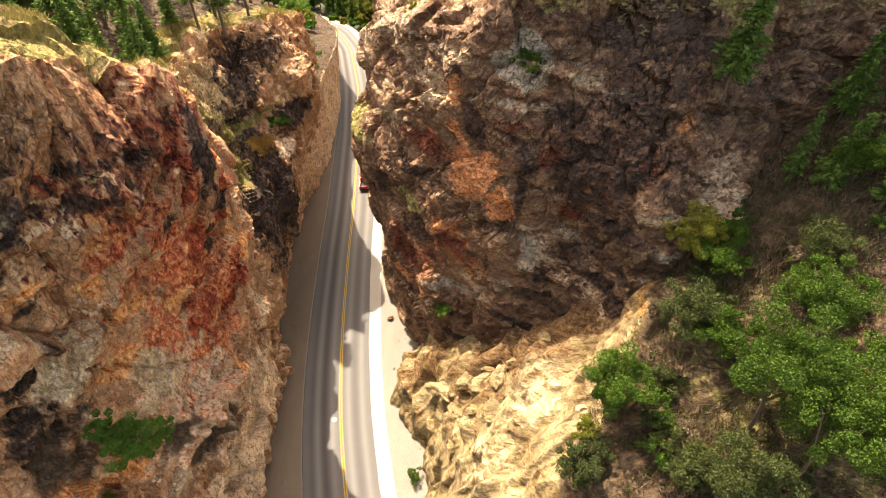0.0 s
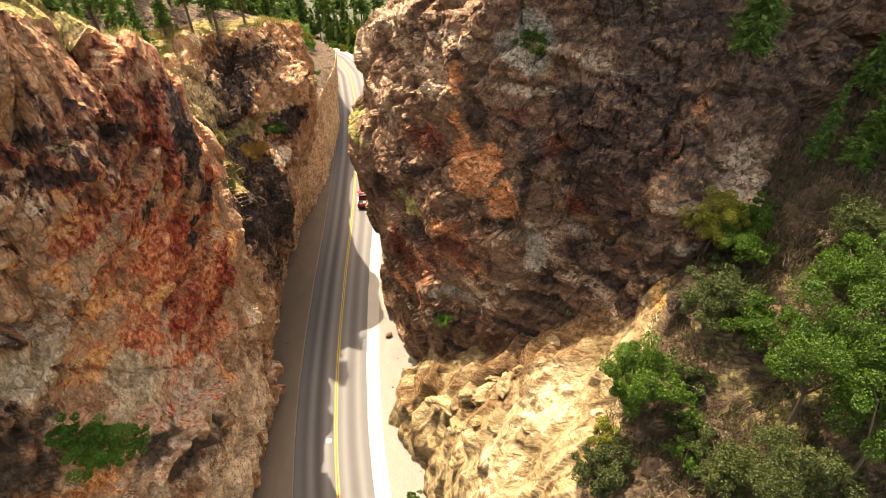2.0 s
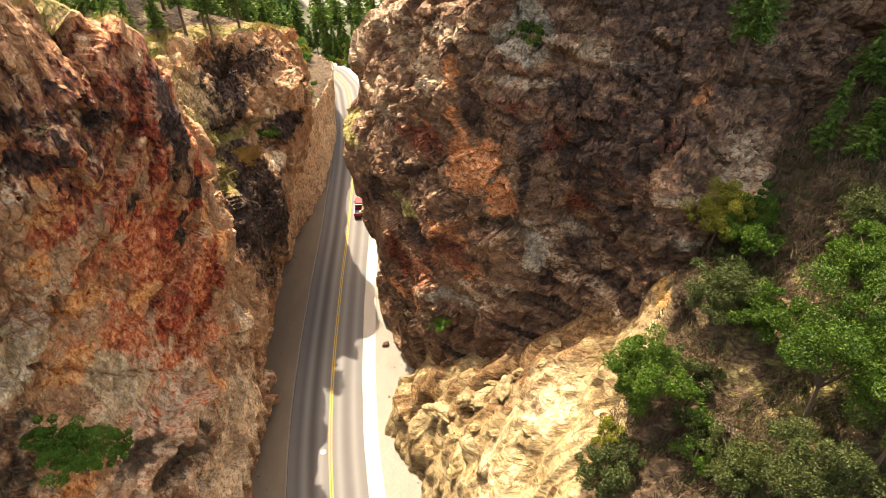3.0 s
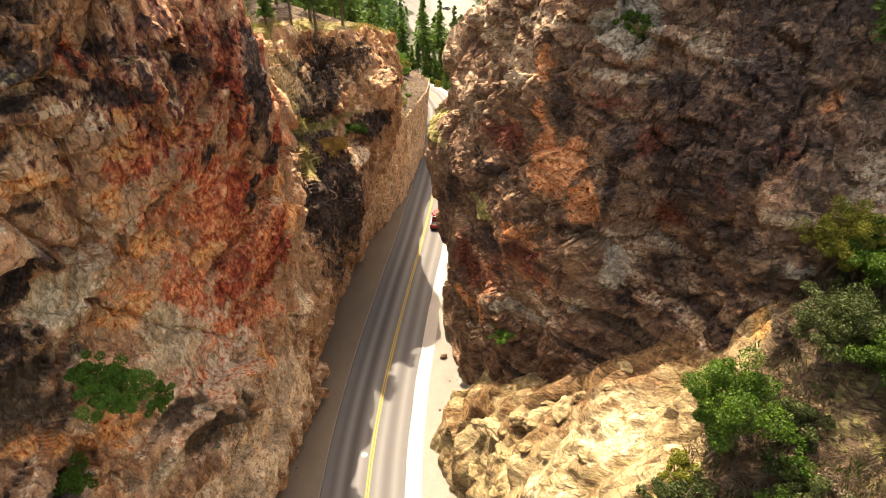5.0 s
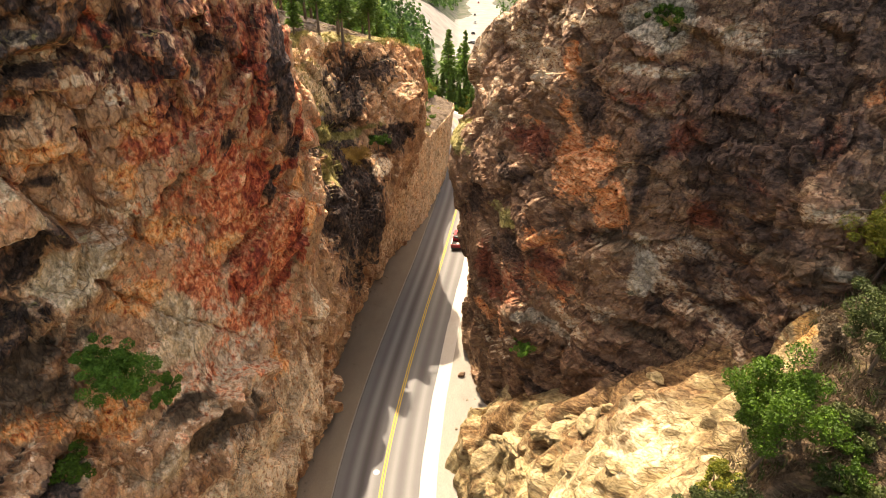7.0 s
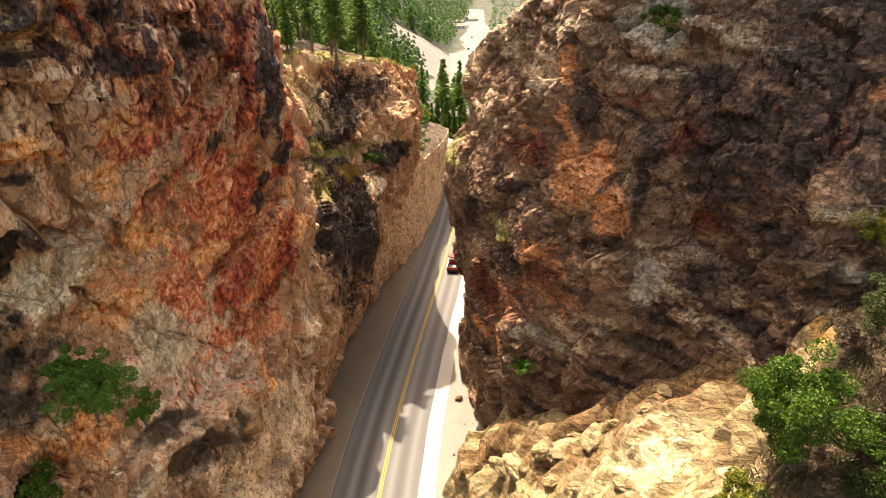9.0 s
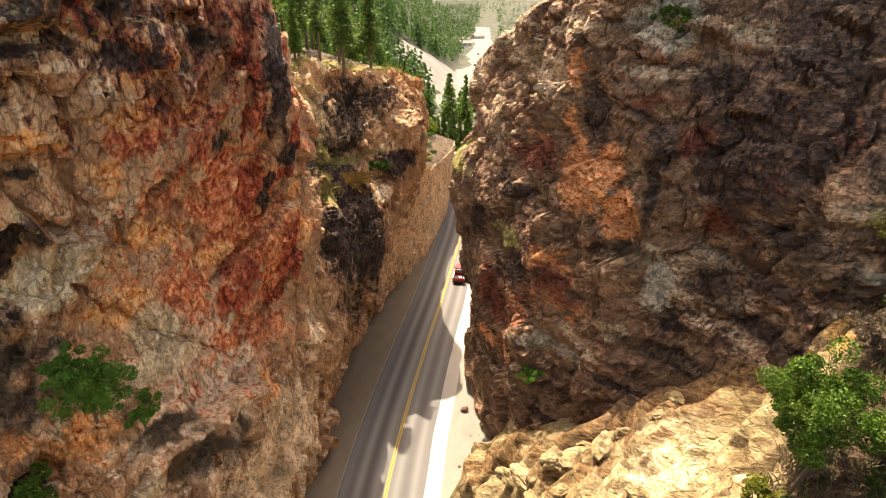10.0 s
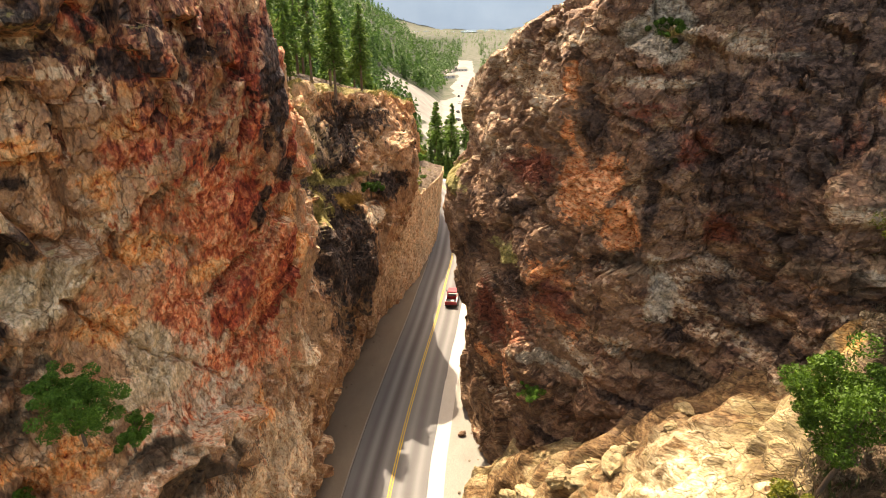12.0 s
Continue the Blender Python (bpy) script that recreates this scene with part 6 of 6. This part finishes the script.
def rock(at, size, seed, mat, label, squash=(1, 0.8, 0.7), turn=0.0):
    ob = new("rock", stone_mesh(seed, size, mat, squash))
    ob.matrix_basis = Matrix.Translation(at) @ pose(0, 0, 0, 8, -6, turn)
    return tagged(ob, label, "rock", group="loose rocks")


rock((-7.5, 50.5, float(road_z(np.array(50.5))) + 0.22), 0.42, 3, DARK_ROCK, "dark fallen rock lying on the pale verge", (1.2, 0.7, 0.7), 25)
SPUR_P = np.array([v.co[:] for v in spur_ob.data.vertices])


def on_spur_top(x, y):
    return on_mesh(SPUR_P, x, y, 2)


for i, (rx, ry, size) in enumerate(((3.6, 28.6, 1.15), (2.2, 29.8, 0.8), (5.0, 27.6, 0.9), (1.0, 28.0, 0.7), (0.2, 30.6, 0.9), (-0.8, 32.2, 0.8), (4.4, 30.4, 0.6),
                                    (6.4, 29.4, 0.5), (2.8, 26.0, 0.55), (7.6, 27.4, 0.45), (0.8, 25.0, 0.6), (-1.2, 29.6, 0.7), (9.0, 30.2, 0.5), (6.0, 22.0, 0.5), (4.0, 23.4, 0.45))):
    rock((rx, ry, on_spur_top(rx, ry) - 0.25 * size), size, 40 + i * 3, YELLOW_ROCK, "broken block of yellow-brown rock on the spur", (1.3, 0.8, 0.65), 30 + i * 23)
rock((-19.2, 28.9, 20.6), 0.75, 91, RED_ROCK, "pale angular block standing on a ledge of the red cliff", (0.9, 0.9, 1.0), 10)
rock((-19.6, 27.6, 20.8), 0.6, 95, RED_ROCK, "pale angular block standing on a ledge of the red cliff", (0.9, 0.9, 0.9), 50)


def rubble():
    """Small stones along the feet of the cliffs."""
    rng = np.random.default_rng(21)
    parts = []
    ico = bmesh.new()
    bmesh.ops.create_icosphere(ico, subdivisions=1, radius=1.0)
    iv = np.array([v.co[:] for v in ico.verts])
    fi = np.array([[v.index for v in f.verts] for f in ico.faces])
    ico.free()
    for _ in range(900):
        y = rng.uniform(24, 110)
        left = rng.random() < 0.7
        x = float(road_x(y)) + (-6.2 - 5.0 * rng.random() ** 0.5 if left else 6.0 + 4.0 * rng.random() ** 0.6)
        s = 0.05 + 0.16 * rng.random() ** 4
        v = iv * (0.7 + 0.5 * rng.random((len(iv), 1))) * s * np.array((1, 1, 0.7)) + np.array((x, y, float(road_z(np.array(y))) + (1.3 * ((-(x - float(road_x(y))) - 4.8) / 10.7) ** 2 if left else 0.03)))
        parts.append((v, fi))
    me = mesh_from_arrays("rubble", *joined(parts), GRAVEL)
    return tagged(new("rubble", me), "small fallen stones scattered over the verges", "stones", kind="stuff")


rubble()


# ---------------------------------------------------------------- a patch in the road, a dead snag, dead logs
def road_patch():
    bm = bmesh.new()
    bmesh.ops.create_cone(bm, cap_ends=True, segments=14, radius1=0.34, radius2=0.33, depth=0.012)
    ob = part("patch", bm, CONCRETE, road_ob, "small round pale patch")
    ob.matrix_basis = Matrix.Translation((-13.1, 34.4, float(road_z(np.array(34.4))) + 0.008))


road_patch()


def dead_wood(points, radii, label, name="log"):
    ob = new(name, mesh_from_arrays(name, *tube(points, radii, 8), BARK, True))
    return tagged(ob, label, "dead wood")


for a, b in (((16.2, 31.6, 35.2), (18.4, 30.2, 35.8)), ((16.8, 31.0, 34.9), (17.9, 29.6, 35.0))):
    mid = [(u + w) / 2 for u, w in zip(a, b)]
    dead_wood([a, (mid[0], mid[1], mid[2] + 0.12), b], [0.05, 0.045, 0.02], "bleached dead branch lying on the rock")
sx, sy = 5.0, 58.0
sz = on_right_top(sx, sy)
snag = dead_wood([(sx, sy, sz - 0.4), (sx + 0.05, sy, sz + 2.0), (sx - 0.05, sy, sz + 4.2), (sx, sy, sz + 6.0)], [0.20, 0.16, 0.11, 0.04], "bare dark dead tree on the ridge", "dead_tree")


# ---------------------------------------------------------------- the valley's houses and vehicles
def house(at, turn, w, d, h):
    ob = new("house")
    wall = part("wall", box(-w / 2, w / 2, -d / 2, d / 2, 0, h, 0.0), WHITE_PAINT, ob)
    bm = bmesh.new()
    vs = [bm.verts.new(c) for c in ((-w / 2 - 0.6, -d / 2 - 0.6, h), (w / 2 + 0.6, -d / 2 - 0.6, h), (w / 2 + 0.6, d / 2 + 0.6, h), (-w / 2 - 0.6, d / 2 + 0.6, h), (-w / 2 - 0.6, 0, h + 2.4), (w / 2 + 0.6, 0, h + 2.4))]
    for f in ((0, 1, 5, 4), (2, 3, 4, 5), (0, 4, 3), (1, 2, 5), (3, 2, 1, 0)):
        bm.faces.new([vs[i] for i in f])
    part("roof", bm, KERB, ob)
    for k in range(3):
        x = -w / 2 + w * (k + 0.5) / 3
        part("window", box(x - 0.6, x + 0.6, -d / 2 - 0.05, -d / 2 + 0.05, 1.0, 2.2, 0.0), GLASS_DARK, ob)
    ob.matrix_basis = Matrix.Translation(at) @ pose(0, 0, 0, 0, 0, turn)
    return tagged(ob, "pale low house with a pitched roof in the valley", "house")


for hx, hy, turn, w in ((-118, 640, 20, 15), (-128, 700, -10, 12), (-122, 760, 35, 14)):
    house((hx, hy, ground_at(hx, hy)), turn, w, 9, 3.2)


def far_car(at, turn, mat, label):
    ob = new("car")
    part("body", box(-0.9, 0.9, -2.2, 2.2, 0.35, 0.95, 0.10), mat, ob)
    part("cabin", box(-0.8, 0.8, -1.4, 0.9, 0.93, 1.5, 0.08, (0.15, 0.5, 0.3)), GLASS_DARK, ob)
    for side in (-1, 1):
        for wy in (-1.35, 1.4):
            part("wheel", disc(side * 0.82 - 0.1, side * 0.82 + 0.1, 0.33, wy, 0.33), TYRE, ob)
    ob.matrix_basis = Matrix.Translation(at) @ pose(0, 0, 0, 0, 0, turn)
    return tagged(ob, label, "car", group="cars in the valley")


for cx, cy, turn, mat, label in ((-58, 350, 20, BLACK_PLASTIC, "dark car standing on the pale valley road"), (-66, 405, 12, WHITE_PAINT, "white car standing on the pale valley road"),
                                 (-74, 450, 10, BLACK_PLASTIC, "dark car standing on the pale valley road"), (-86, 540, 8, RED_PAINT, "red car standing on the pale valley road"), (-52, 312, 60, BLACK_PLASTIC, "dark car parked on the gravel")):
    far_car((cx, cy, ground_at(cx, cy) + 0.02), turn, mat, label)
